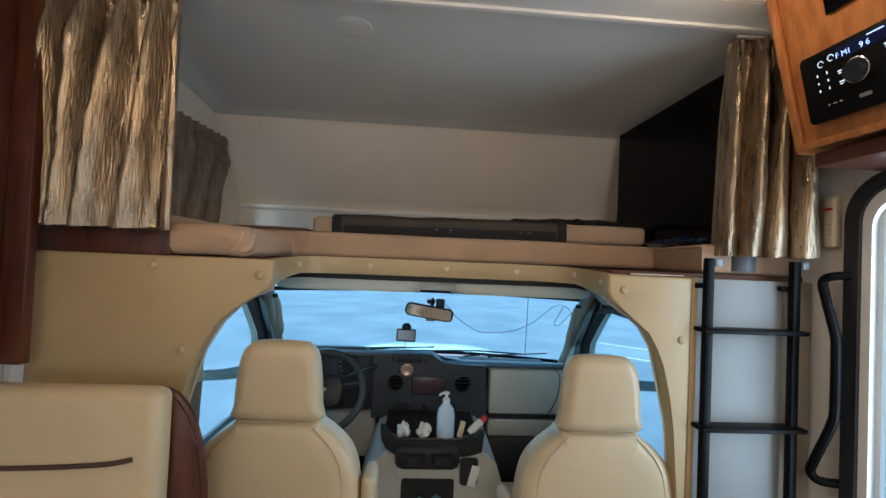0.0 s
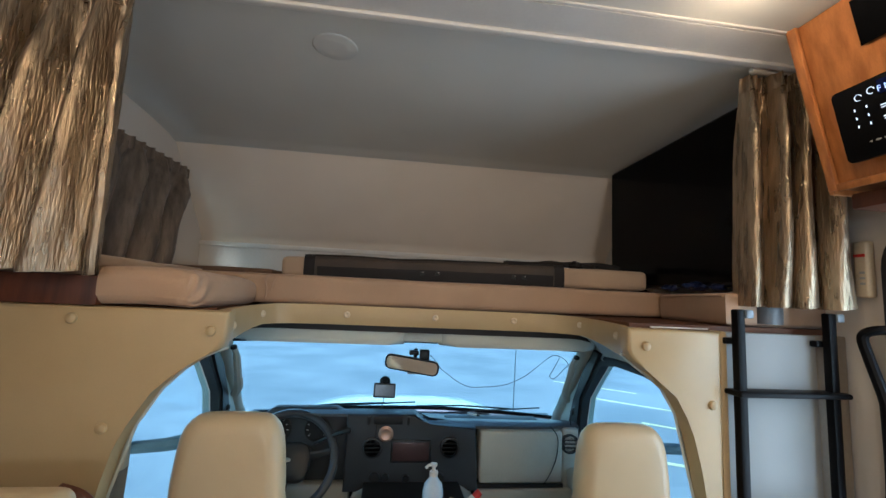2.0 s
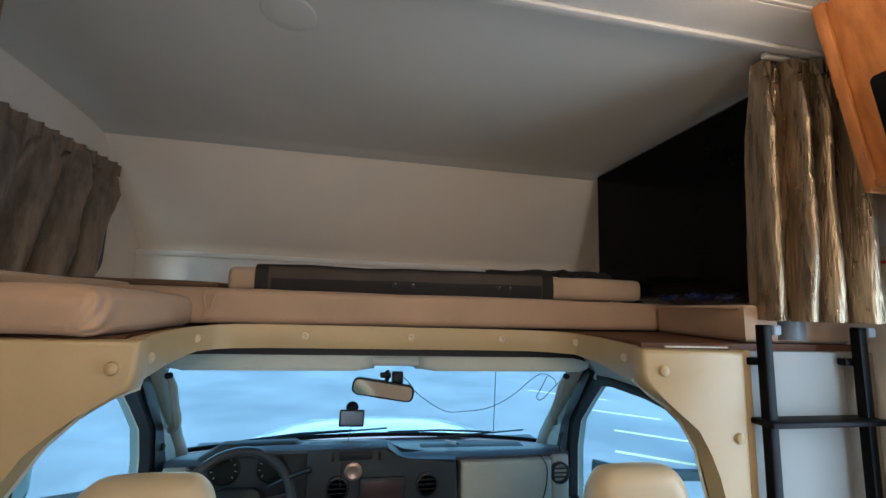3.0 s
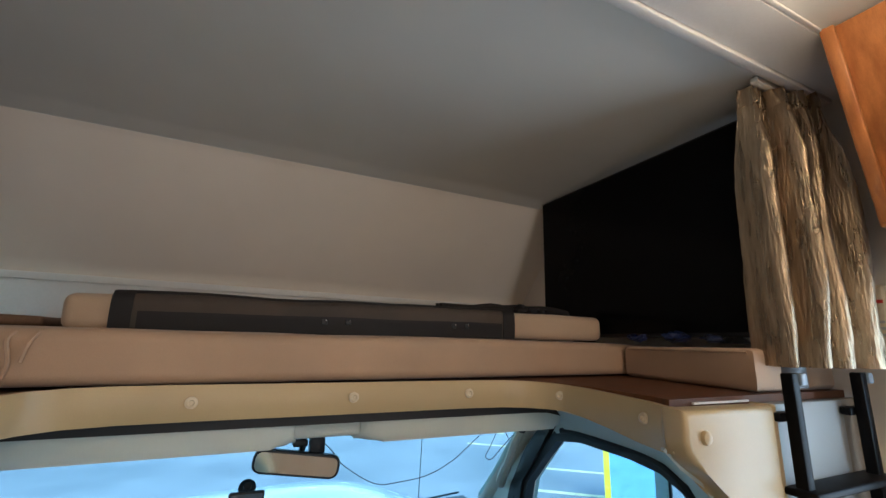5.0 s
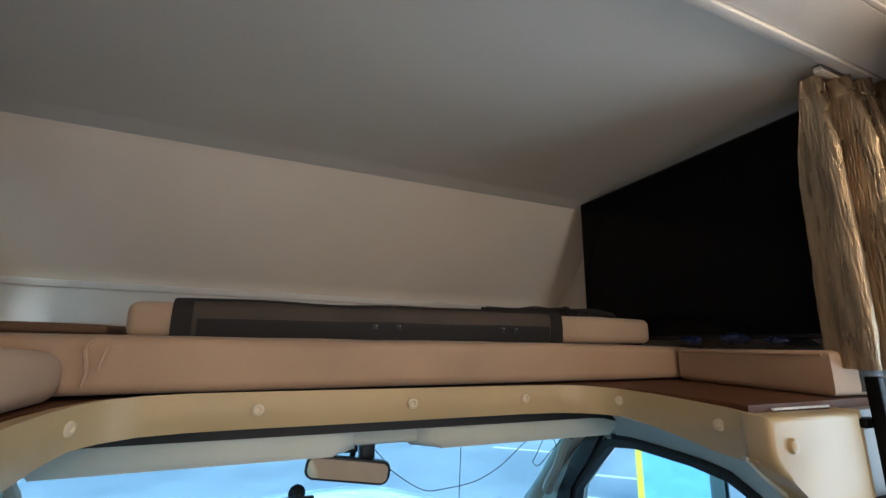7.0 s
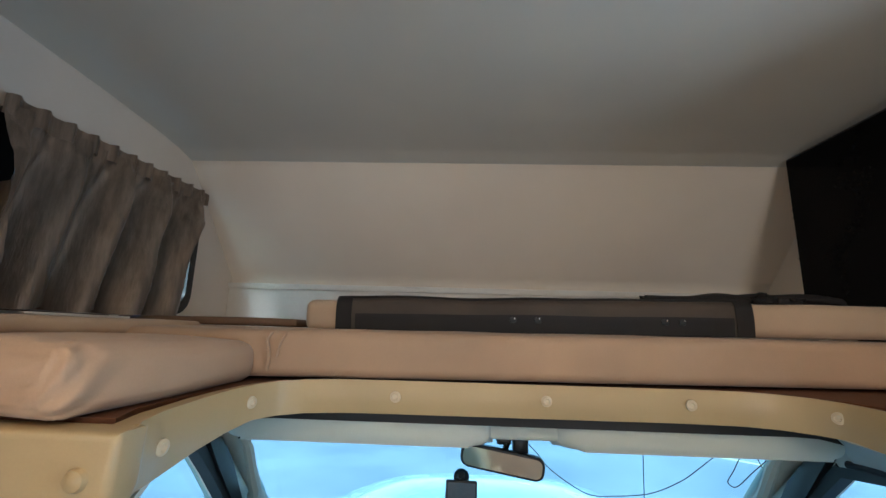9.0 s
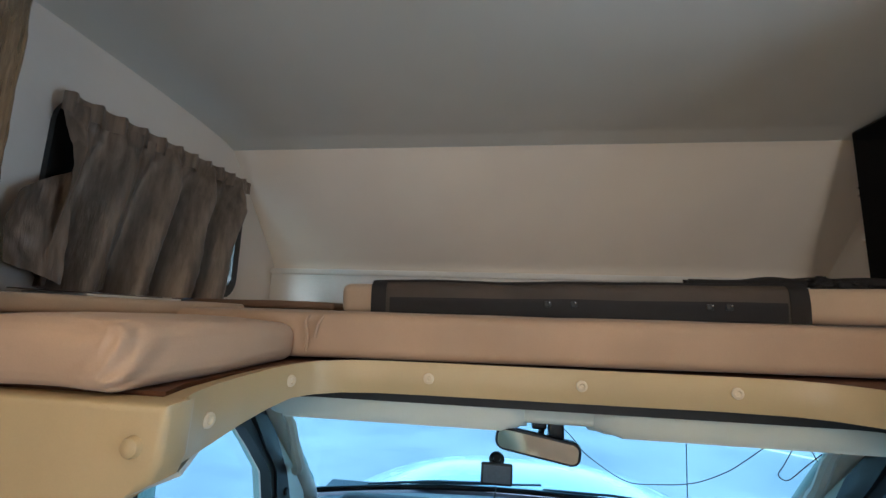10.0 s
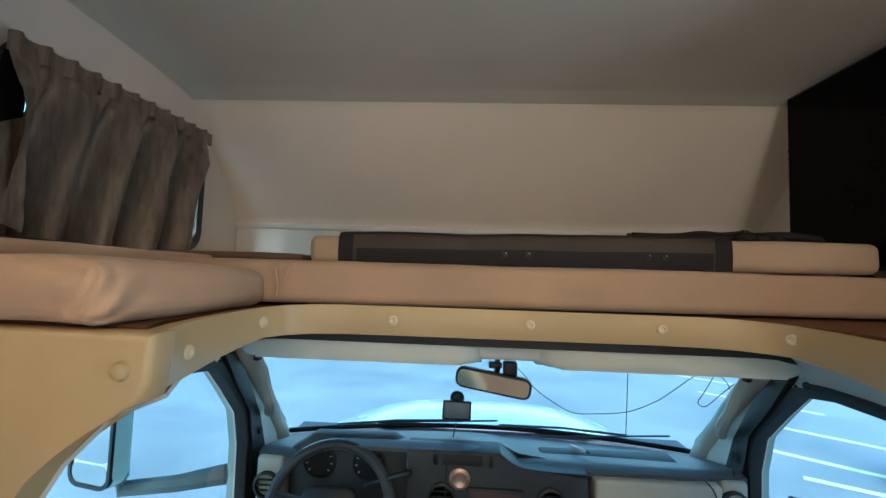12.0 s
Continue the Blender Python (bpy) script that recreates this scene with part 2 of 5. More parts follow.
def sheet(f, nu, nv, thick=0.0, bm=None):
    """A surface f(u, v) as a grid; with a thickness, a closed shell whose back lies that far along the normal."""
    q = bmesh.new()
    pts = [[Vector(f(i / nu, j / nv)) for j in range(nv + 1)] for i in range(nu + 1)]
    front = [[q.verts.new(p) for p in row] for row in pts]
    for i in range(nu):
        for j in range(nv):
            q.faces.new((front[i][j], front[i + 1][j], front[i + 1][j + 1], front[i][j + 1]))
    if thick:
        back = []
        for i in range(nu + 1):
            row = []
            for j in range(nv + 1):
                du = pts[min(nu, i + 1)][j] - pts[max(0, i - 1)][j]
                dv = pts[i][min(nv, j + 1)] - pts[i][max(0, j - 1)]
                row.append(q.verts.new(pts[i][j] + du.cross(dv).normalized() * thick))
            back.append(row)
        for i in range(nu):
            for j in range(nv):
                q.faces.new((back[i][j + 1], back[i + 1][j + 1], back[i + 1][j], back[i][j]))
        for i in range(nu):
            q.faces.new((front[i + 1][0], front[i][0], back[i][0], back[i + 1][0]))
            q.faces.new((front[i][nv], front[i + 1][nv], back[i + 1][nv], back[i][nv]))
        for j in range(nv):
            q.faces.new((front[0][j], front[0][j + 1], back[0][j + 1], back[0][j]))
            q.faces.new((front[nu][j + 1], front[nu][j], back[nu][j], back[nu][j + 1]))
    return join(bm, q)


def pillow(x0, x1, y0, y1, z0, z1, r, puff=0.01, seed=0.0, nx=28, ny=28, lump=0.004):
    """A soft block with rounded edges, slightly puffed and lumpy."""
    b = bmesh.new()
    bmesh.ops.create_cube(b, size=1, matrix=Matrix.Translation(((x0 + x1) / 2, (y0 + y1) / 2, (z0 + z1) / 2)) @ Matrix.Diagonal((x1 - x0, y1 - y0, z1 - z0, 1)))
    bmesh.ops.bevel(b, geom=b.edges[:], offset=r, segments=4, affect="EDGES", profile=0.5, clamp_overlap=True)
    bmesh.ops.subdivide_edges(b, edges=[e for e in b.edges if e.calc_length() > 0.06], cuts=15, use_grid_fill=True)
    for v in b.verts:
        u, w = (v.co.x - x0) / (x1 - x0) * 2 - 1, (v.co.y - y0) / (y1 - y0) * 2 - 1
        top = (v.co.z - z0) / (z1 - z0)
        v.co.z += puff * (1 - u ** 4) * (1 - w ** 4) * top
        d = noise.noise_vector(Vector((v.co.x * 5 + seed, v.co.y * 5, v.co.z * 6)))
        v.co += d * lump * (0.25 + 0.75 * top)
    return b

# ---- setting: coach shell ----
WX, BACK, FLOOR, CEILZ = 1.17, -3.6, 0.0, 2.125


def wall_with_window(name, x0, x1, y0, y1, z0, z1, hole, material, label, nose=()):
    """A side wall in the yz plane with one window opening (rounded) through it."""
    b = bmesh.new()
    hy0, hy1, hz0, hz1 = min(p[0] for p in hole), max(p[0] for p in hole), min(p[1] for p in hole), max(p[1] for p in hole)
    outer = rounded(hy0 - 0.05, hy1 + 0.05, hz0 - 0.05, hz1 + 0.05, 0.001)
    ring(outer, hole, "x", x0, x1, b)
    for a, c, d, e in ((y0, hy0 - 0.05, z0, z1), (hy1 + 0.05, y1, z0, z1), (hy0 - 0.05, hy1 + 0.05, z0, hz0 - 0.05), (hy0 - 0.05, hy1 + 0.05, hz1 + 0.05, z1)):
        box(x0, x1, a, c, d, e, bm=b)
    for piece in nose:
        prism(piece, "x", x0, x1, bm=b)
    return solid(name, b, material, label, "wall", "structure")


NOSE = ([(1.113, 1.30), (1.44, 1.30), (1.43, 1.66), (1.113, 2.02)], [(0.0, 2.05), (1.04, 2.05), (0.97, 2.12), (0.0, 2.16)])
WIN = rounded(0.40, 1.06, 1.53, 1.92, 0.055)
wall_with_window("wall_left", -WX - 0.05, -WX, 0.0, 1.112, 1.30, 2.05, WIN, WALL, "grey wallboard side wall of the bunk with a window", NOSE)
solid("wall_left_rear", box(-WX - 0.05, -WX, BACK, 0.0, 0.0, 2.16), WALL, "plain grey wallboard side wall of the coach", "wall", "structure")
solid("wall_right_front", prism([(-0.09, 0.0), (0.05, 0.0), (0.05, 1.30), (1.44, 1.30), (1.43, 1.67), (1.06, 2.07), (0.97, 2.12), (0.0, 2.16), (-0.09, 2.16)], "x", WX, WX + 0.05), WALL, "grey wallboard side wall behind the ladder and bunk", "wall", "structure")
DOORWIN = rounded(-0.63, -0.145, 0.53, 1.60, 0.10)
wall_with_window("wall_right_rear", WX, WX + 0.05, BACK, -0.092, 0.0, 2.16, DOORWIN, WALL, "grey side wall with the entry door window")
solid("wall_back", box(-WX, WX, BACK - 0.05, BACK, 0, 2.16), WALL, "plain grey rear wall of the coach", "wall", "structure")
solid("floor", box(-WX, WX, BACK, 1.3, -0.04, 0.0), CARPET, "unseen tan carpeted floor of the coach and cab, bouncing light", "floor", "structure")
solid("ceiling", box(-WX - 0.05, WX + 0.05, BACK, 0.0, CEILZ, CEILZ + 0.04), CEIL, "light grey fabric coach ceiling", "ceiling", "structure")


FLAT = [(0.0, 2.125), (0.35, 2.119), (0.60, 2.111), (0.80, 2.100), (0.93, 2.088), (1.005, 2.072)]
SLOPE = [(1.005, 2.0715), (1.02, 2.060), (1.20, 1.870), (1.40, 1.66), (1.42, 1.30)]


def shell_sheet(line):
    return sheet(lambda u, v: (-WX - 0.05 + (2 * WX + 0.1) * u, *along(line, v)), 4, 30, 0.02)


def along(line, u):
    """The point at a share u of a polyline, corner by corner."""
    s = u * (len(line) - 1)
    i = min(int(s), len(line) - 2)
    return tuple(a + (b - a) * (s - i) for a, b in zip(line[i], line[i + 1]))


solid("ceiling_bunk", shell_sheet(FLAT), CEIL, "grey fabric bunk ceiling curving down at its front", "ceiling", "structure", smooth=60)
solid("wall_front", shell_sheet(SLOPE), FRONT_WARM_LIT, "sloped fabric front wall of the bunk, warm lamplight in its colour", "wall", "structure", smooth=60)
solid("front_ledge", box(-WX, WX, 1.372, 1.40, 1.36, 1.645, 0.004), WHITE, "white ledge panel along the front of the bunk", "trim", "structure")
solid("trim_front_ledge", box(-WX, WX, 1.36, 1.371, 1.625, 1.650, 0.003), WHITE, "thin white moulding on the front ledge", "trim", "structure")
solid("trim_ceiling", box(-WX, WX, -0.028, -0.004, 2.108, 2.124, 0.004), WHITE, "cream ceiling moulding before the bunk", "trim", "structure")
solid("trim_ceiling_rear", box(-WX, WX, -0.148, -0.138, 2.118, 2.124, 0.002), WHITE, "thin ceiling seam strip", "trim", "structure")
solid("ceiling_panel", box(-WX, WX, -0.137, -0.03, 2.117, 2.124), WHITE, "white ceiling panel between two mouldings", "ceiling", "structure")

# ---- bulkhead between coach and cab ----
bulk = thing("bulkhead", (0, 0.02, 0), "cream padded vinyl bulkhead with an arched cab opening", "wall", "structure")
LEFT_ARCH = [(-0.742, 0.70), (-0.735, 0.927), (-0.727, 0.972), (-0.712, 1.035), (-0.694, 1.08), (-0.673, 1.118), (-0.646, 1.162), (-0.618, 1.203), (-0.580, 1.232), (-0.540, 1.246), (-0.510, 1.262), (-0.501, 1.285)]
RIGHT_ARCH = [(0.720, 0.70), (0.705, 0.887), (0.689, 0.989), (0.669, 1.073), (0.649, 1.123), (0.621, 1.173), (0.600, 1.203), (0.571, 1.226), (0.535, 1.243), (0.508, 1.260), (0.494, 1.278), (0.489, 1.295)]
LEFT = [(-1.168, 0.002), (-0.742, 0.002)] + LEFT_ARCH + [(-0.499, 1.347), (-1.168, 1.347)]
RIGHT = [(0.489, 1.347)] + RIGHT_ARCH[::-1] + [(0.722, 0.002), (0.745, 0.002), (0.753, 1.345)]
PANELGREY = mat("pale_grey_panel", (0.26, 0.265, 0.255), 0.5, var=0.04, scale=3, bump=0.06, fine=300, grain=0.04)
part("panel", prism(LEFT, "y", 0.0, 0.05, 0.010, 3), VINYL, bulk)
part("panel", prism(RIGHT, "y", 0.0, 0.05, 0.010, 3), VINYL, bulk)
part("panel", box(0.778, 1.062, 0.02, 0.05, 0.002, 1.345, 0.004), PANELGREY, bulk, "pale grey panel behind the ladder")
# Brown panel in a shaded corner; this taupe already includes that shade.
part("panel", box(1.066, 1.166, 0.026, 0.05, 0.002, 1.345, 0.003), mat("taupe_panel_shaded", (0.30, 0.25, 0.19), 0.6, var=0.06, bump=0.08), bulk, "brown side panel behind the ladder, shade put into its colour")
part("edge_trim", box(0.755, 0.776, 0.008, 0.05, 0.002, 1.347, 0.004), VINYL, bulk)
STRIP = [(-0.506, 0.032), (-0.508, 0.040), (-0.517, 0.06), (-0.527, 0.11), (-0.530, 0.20), (-0.526, 0.27), (-0.514, 0.33), (-0.492, 0.375), (-0.45, 0.41), (-0.38, 0.428), (-0.27, 0.433), (0, 0.436), (0.30, 0.442), (0.41, 0.434), (0.465, 0.412), (0.502, 0.378), (0.522, 0.345), (0.530, 0.28), (0.527, 0.20), (0.515, 0.10), (0.503, 0.06), (0.497, 0.040), (0.495, 0.032)]


def strip_low(y):
    return 1.268 + 0.028 * min(1, max(0, (y - 0.11) / 0.22)) + 0.010 * max(0, 1 - y / 0.05)


def strip_sheet(u, v):
    x, y = along(STRIP, u)
    low, high = strip_low(y), 1.346 + 0.015 * min(1, y / 0.43)
    bulge = 0.005 * math.sin(math.pi * v)
    return (x - bulge * x * (1 if y < 0.4 else 0.0), y - (bulge if y > 0.4 else 0), low + (high - low) * v)


part("strip", sheet(strip_sheet, 88, 8, -0.03), VINYL, bulk, smooth=60)
CAP = mat("cream_cap_plastic", (0.66, 0.55, 0.38), 0.4, var=0.03, bump=0)
BUTTONS = [(-0.828, 0, 1.319), (-0.535, 0, 1.301), (-0.738, 0, 1.085), (0.537, 0, 1.301), (0.722, 0, 1.155)]
for x, y, z in BUTTONS:
    part("button", lathe([(0.0125, 0), (0.0125, 0.004), (0.0105, 0.009), (0.005, 0.0115), (0.001, 0.012)], pose(x, 0.003, z, 90), 16), VINYL, bulk, "vinyl-covered button")
for x, y, z, a in [(-0.523, 0.108, 1.306, 80), (-0.514, 0.322, 1.328, 68), (-0.271, 0.431, 1.330, 0), (0.030, 0.434, 1.331, 0), (0.313, 0.439, 1.332, 0), (0.520, 0.350, 1.331, -62), (0.512, 0.102, 1.318, -80)]:
    part("screw_cap", lathe([(0.011, 0), (0.0105, 0.003), (0.006, 0.0045), (0.004, 0.002), (0.001, 0.002)], pose(x, y - 0.006 * math.cos(radians(a)), z) @ pose(0, 0, 0, 0, 0, a) @ pose(0, 0, 0, 90), 16), CAP, bulk, "cream plastic screw cap")

# ---- bunk platform and bedding ----
PLAT = [(-1.165, 0.052), (-0.537, 0.052), (-0.563, 0.12), (-0.564, 0.28), (-0.548, 0.345), (-0.518, 0.40), (-0.46, 0.444), (-0.38, 0.462), (0.30, 0.476), (0.42, 0.468), (0.48, 0.444), (0.532, 0.40), (0.556, 0.352), (0.564, 0.28), (0.548, 0.10), (0.530, 0.052), (1.165, 0.052), (1.165, 1.37), (-1.165, 1.37)]
plat = solid("bunk_platform", turn(prism(PLAT, "z", 1.334, 1.352), pose(0, 0, 0.002, 0, -0.35, 0)), BOARD, "brown laminate bunk platform under the mattress", "bed platform", "structure")
solid("trim_platform", box(0.58, 0.752, 0.044, 0.050, 1.3475, 1.3515, 0.001), WHITE, "thin white edge strip along the bunk platform", "trim", "structure")


def mattress(b, at, seams, label):
    m = thing("mattress", at, label, "mattress", group="bunk mattress sections")
    cover = part("cover", b, MATTRESS, m, smooth=60)
    for line in seams:
        part("seam", tube(smooth_path(line), 0.0035, 6), MATTRESS, cover, "stitched cover seam")
    return m


def soft_corner():
    """The section by the window: sagging cloth with creases running into its free corner."""
    b = pillow(-1.15, -0.570, 0.0, 0.452, 1.350, 1.432, 0.028, 0.010, 11.0, lump=0.006)
    near = [e for e in b.edges if ((e.verts[0].co + e.verts[1].co) / 2 - Vector((-0.60, 0.01, 1.39))).length < 0.24]
    bmesh.ops.subdivide_edges(b, edges=near, cuts=3, use_grid_fill=True)
    for v in b.verts:
        dx, dy = v.co.x + 0.60, v.co.y - 0.01
        far = math.hypot(dx, dy)
        fan = math.atan2(v.co.z - 1.385, far + 0.02)
        fold = 0.0050 * math.exp(-far * 9) * min(1, far / 0.03) * math.sin(8 * fan + 5 * math.atan2(dy, -dx) + 2.6 * noise.noise(v.co * 12))
        v.co.y -= fold
        v.co.x += fold * 0.7
        v.co.z += 0.004 * math.sin(14 * v.co.x + 5) * math.exp(-max(0, v.co.y) * 6)
        if v.co.x < -0.79:
            v.co.y = max(v.co.y, 0.036)
    return b


MAIN = pose(-0.546, 0.445, 0, 0, -0.25, 2.9) @ pose(0.546, -0.445, 0)
mattress(turn(pillow(-1.12, 1.13, 0.445, 1.285, 1.358, 1.455, 0.018, 0.006, 3.0), MAIN), (0, 0.93, 1.37), [[(-0.545, 0.450, 1.45), (-0.549, 0.437, 1.435), (-0.542, 0.438, 1.40), (-0.547, 0.442, 1.372)], [(-0.515, 0.451, 1.449), (-0.522, 0.439, 1.43), (-0.528, 0.440, 1.40)]], "tan cloth bunk mattress across the front of the bunk")
mattress(soft_corner(), (-0.87, 0.25, 1.35), [[(-0.70, 0.008, 1.414), (-0.64, 0.002, 1.407), (-0.612, 0.008, 1.397)]], "tan cloth mattress section with a creased corner on the bunk edge")
mattress(prism([(0.922, 0.500), (0.825, 0.065), (1.15, 0.065), (1.15, 0.512)], "z", 1.361, 1.455, 0.014, 3), (1.02, 0.3, 1.361), [[(0.919, 0.485, 1.446), (0.880, 0.340, 1.447), (0.829, 0.080, 1.446)]], "tan cloth mattress section behind the ladder")


# ---- cab shell ----
def windscreen(u, v):
    x = -0.02 + (-0.815 + 1.63 * u) * (1 - 0.075 * v)
    bow = 1 - (2 * u - 1) ** 2
    return (x, 1.165 - 0.405 * v + (0.13 - 0.07 * v) * bow, 0.80 + 0.40 * v + 0.012 * bow)


ws = thing("windshield", (0, 1.16, 0.8), "wide clear raked windshield of the cab", "window", "structure")
pane = part("pane", sheet(windscreen, 24, 10, 0.004), CLEAR, ws, smooth=80)
pane.visible_shadow = False
edge = [windscreen(u / 24, 0) for u in range(25)] + [windscreen(1, v / 8) for v in range(1, 9)] + [windscreen(1 - u / 24, 1) for u in range(1, 25)] + [windscreen(0, 1 - v / 8) for v in range(1, 8)]
part("seal", tube(edge, 0.010, 6, closed=True), RUBBER, ws, "black rubber windshield seal")
solid("cab_header", box(-0.80, 0.80, 0.47, 0.93, 1.2865, 1.312, 0.004), LINER, "grey-green cloth headliner over the windshield", "ceiling", "structure")
solid("cab_header_front", box(-0.72, 0.72, 0.80, 0.93, 1.236, 1.286, 0.006), LINER, "grey-green headliner edge above the windshield", "ceiling", "structure")
# No seal here: a black strip draws the shade between bunk strip and visors.
solid("header_gap_shade", prism([(-0.618, 1.262), (-0.588, 1.294), (-0.55, 1.318), (0.55, 1.318), (0.588, 1.294), (0.618, 1.262), (0.572, 1.272), (0.53, 1.274), (-0.53, 1.274), (-0.572, 1.272)], "y", 0.463, 0.469), RUBBER, "black strip standing in for the shaded gap under the bunk", "trim", "structure")
solid("header_center", box(-0.084, 0.076, 0.50, 0.68, 1.238, 1.286, 0.012, 3), LINER, "grey-green headliner hump between the visors", "trim", "structure")
solid("cab_cowl", box(-0.80, 0.80, 1.17, 1.36, 0.60, 0.775), PLASTIC, "black plastic cowl below the windshield", "trim", "structure")
solid("cab_firewall", box(-0.80, 0.80, 1.14, 1.168, 0.0, 0.76), PLASTIC, "dark firewall behind the dashboard", "wall", "structure")
OPEN = [(0.10, 0.66), (0.118, 0.98), (0.160, 1.085), (0.205, 1.138), (0.265, 1.168), (0.36, 1.180), (0.55, 1.184), (0.665, 1.166), (0.745, 1.085), (0.835, 0.985), (0.865, 0.87), (0.87, 0.66)]
OUT = [(0.052, 0.0), (0.052, 0.9), (0.052, 1.12), (0.052, 1.2), (0.17, 1.272), (0.36, 1.272), (0.55, 1.272), (0.70, 1.268), (0.80, 1.20), (0.93, 1.07), (1.16, 0.85), (1.16, 0.0)]
DOOR_LINE = [(0.092, 0.69), (0.112, 0.93), (0.145, 1.055), (0.172, 1.10), (0.205, 1.145), (0.265, 1.178), (0.33, 1.188), (0.40, 1.192), (0.48, 1.195), (0.56, 1.196), (0.62, 1.190)]
for side, tag in ((-1, "driver"), (1, "passenger")):
    def X(v, s=side):
        return v * s - (0.035 if s < 0 else 0.0)

    d = thing("cab_door_" + tag, (X(0.78), 0.4, 0), "stone grey cab door with a large side window", "door", "structure")
    part("door_panel", ring(OUT, OPEN, "x", X(0.765), X(0.83)), LINER, d)
    inner = [(0.425 + (u - 0.425) * 0.94, 0.97 + (v - 0.97) * 0.92) for u, v in OPEN]
    part("weatherstrip", ring([(0.425 + (u - 0.425) * 1.02, 0.97 + (v - 0.97) * 1.02) for u, v in OPEN], inner, "x", X(0.757), X(0.79)), RUBBER, d, "black rubber weatherstrip")
    part("pillar_seal", tube(smooth_path([(X(0.762), y + 0.012, z - 0.006) for y, z in DOOR_LINE]), 0.009, 8), RUBBER, d, "black rubber door seal")
    g = part("window_pane", prism(inner, "x", X(0.795), X(0.799)), CLEAR, d)
    g.visible_shadow = False
    part("vent_bar", tube(smooth_path([(X(0.772), 0.662, 1.172), (X(0.772), 0.742, 1.085), (X(0.772), 0.828, 0.985), (X(0.772), 0.858, 0.87), (X(0.772), 0.86, 0.70)]), 0.012, 8), RUBBER, d, "black window channel")
    part("door_edge", prism([(0.655, 1.20), (0.745, 1.085), (0.835, 0.985), (0.862, 0.87), (0.867, 0.66), (0.985, 0.66), (0.955, 0.82), (0.905, 0.955), (0.815, 1.088), (0.705, 1.21)], "x", X(0.748), X(0.770), 0.005), PLASTIC, d, "dark door edge before the window")
    part("lock_knob", lathe([(0.012, 0), (0.012, 0.006), (0.008, 0.009), (0.001, 0.009)], pose(X(0.748), 0.90, 0.90, 0, -90 * side, 0), 12), RUBBER, d, "small black screw cover")
    part("sill", box(min(X(0.69), X(0.765)), max(X(0.69), X(0.765)), 0.06, 0.86, 0.60, 0.685, 0.02, 3), BEIGE, d)
    pil = thing("a_pillar_" + tag, (X(0.74), 0.95, 0.8), "stone grey windshield pillar trim with a grab handle", "trim", "structure")
    part("pillar_trim", tube(smooth_path([(X(0.785), 1.15, 0.78), (X(0.780), 1.06, 0.90), (X(0.768), 0.93, 1.04), (X(0.752), 0.79, 1.175), (X(0.715), 0.69, 1.27)]), [0.042] * 4 + [0.036] * 4 + [0.032] * 10 + [0.038] * 7, 12), BEIGE, pil)
    part("grab_handle", tube(smooth_path([(X(0.70), 0.765, 1.165), (X(0.694), 0.785, 1.13), (X(0.700), 0.84, 1.05), (X(0.712), 0.90, 0.985), (X(0.742), 0.955, 0.945)]), [0.012] * 6 + [0.015] * 8 + [0.018] * 11, 8), BEIGE, pil, "grey plastic grab handle")
    part("handle_cap", tube([(X(0.70), 0.762, 1.163), (X(0.70), 0.758, 1.173)], 0.013, 8), RUBBER, pil, "black handle end cap")
    x0, x1 = (0.060, 0.655) if side > 0 else (-0.655, -0.068)
    vis = thing("sun_visor_" + tag, ((x0 + x1) / 2, 0.64, 1.20), "grey-green cloth sun visor folded against the headliner", "sun visor", group="cab sun visors")
    part("visor_board", turn(prism(rounded(x0, x1, 0, 0.19, 0.055), "z", -0.057, 0.0, 0.020, 4), pose(0, 0.4705, 1.2855, 0)), LINER, vis, smooth=60)
    part("pivot_arm", tube([(x1 * 0.95 if side > 0 else x0 * 0.95, 0.62, 1.255), (x1 * 0.95 if side > 0 else x0 * 0.95, 0.62, 1.28)], 0.006), BEIGE, vis)
    cor = thing("corner_cover_" + tag, (X(0.66), 0.2, 1.2), "grey padded liner between bunk strip and door", "trim", "structure")

    arch = LEFT_ARCH if side < 0 else RIGHT_ARCH
    inner_line = [(arch[0][0], 0.046, 0.69)] + [(arch[k][0], 0.046, arch[k][1]) for k in (1, 4, 6, 8, 10)] + [(k * side, y, strip_low(y) + 0.004) for k, y in ((0.533, 0.11), (0.540, 0.20), (0.537, 0.28), (0.524, 0.34), (0.56, 0.455))]

    def cover(u, v, s=side, line=inner_line):
        a = Vector(along(line, u))
        y, z = along(DOOR_LINE, u)
        b = Vector((0.770 * s - (0.03 if s < 0 else 0), y, z))
        p = a.lerp(b, v)
        p.z += 0.016 * math.sin(math.pi * v) * (u > 0.25)
        return p

    part("liner_panel", sheet(cover, 40, 8, 0.006 * side), LINER, cor, smooth=80)


# ---- dashboard ----
dash = thing("dashboard", (0, 0.95, 0.5), "dark grey moulded cab dashboard with stone grey glovebox side", "dashboard")


def dash_top(u, v):
    x = -0.75 + 1.5 * u
    hood = max(0.0, 1 - abs((x + 0.28) / 0.33) ** 6) if abs(x + 0.28) < 0.33 else 0.0
    y0 = 0.83 - 0.03 * hood + 0.05 * max(0, abs(x) - 0.55)
    y = y0 + (1.16 + 0.12 * (1 - (x / 0.76) ** 2) - y0) * v
    z = 0.866 - 0.075 * v ** 1.3 + 0.052 * hood * (1 - v) ** 0.7
    if v == 0:
        z -= 0.012
    return (x, y, z)


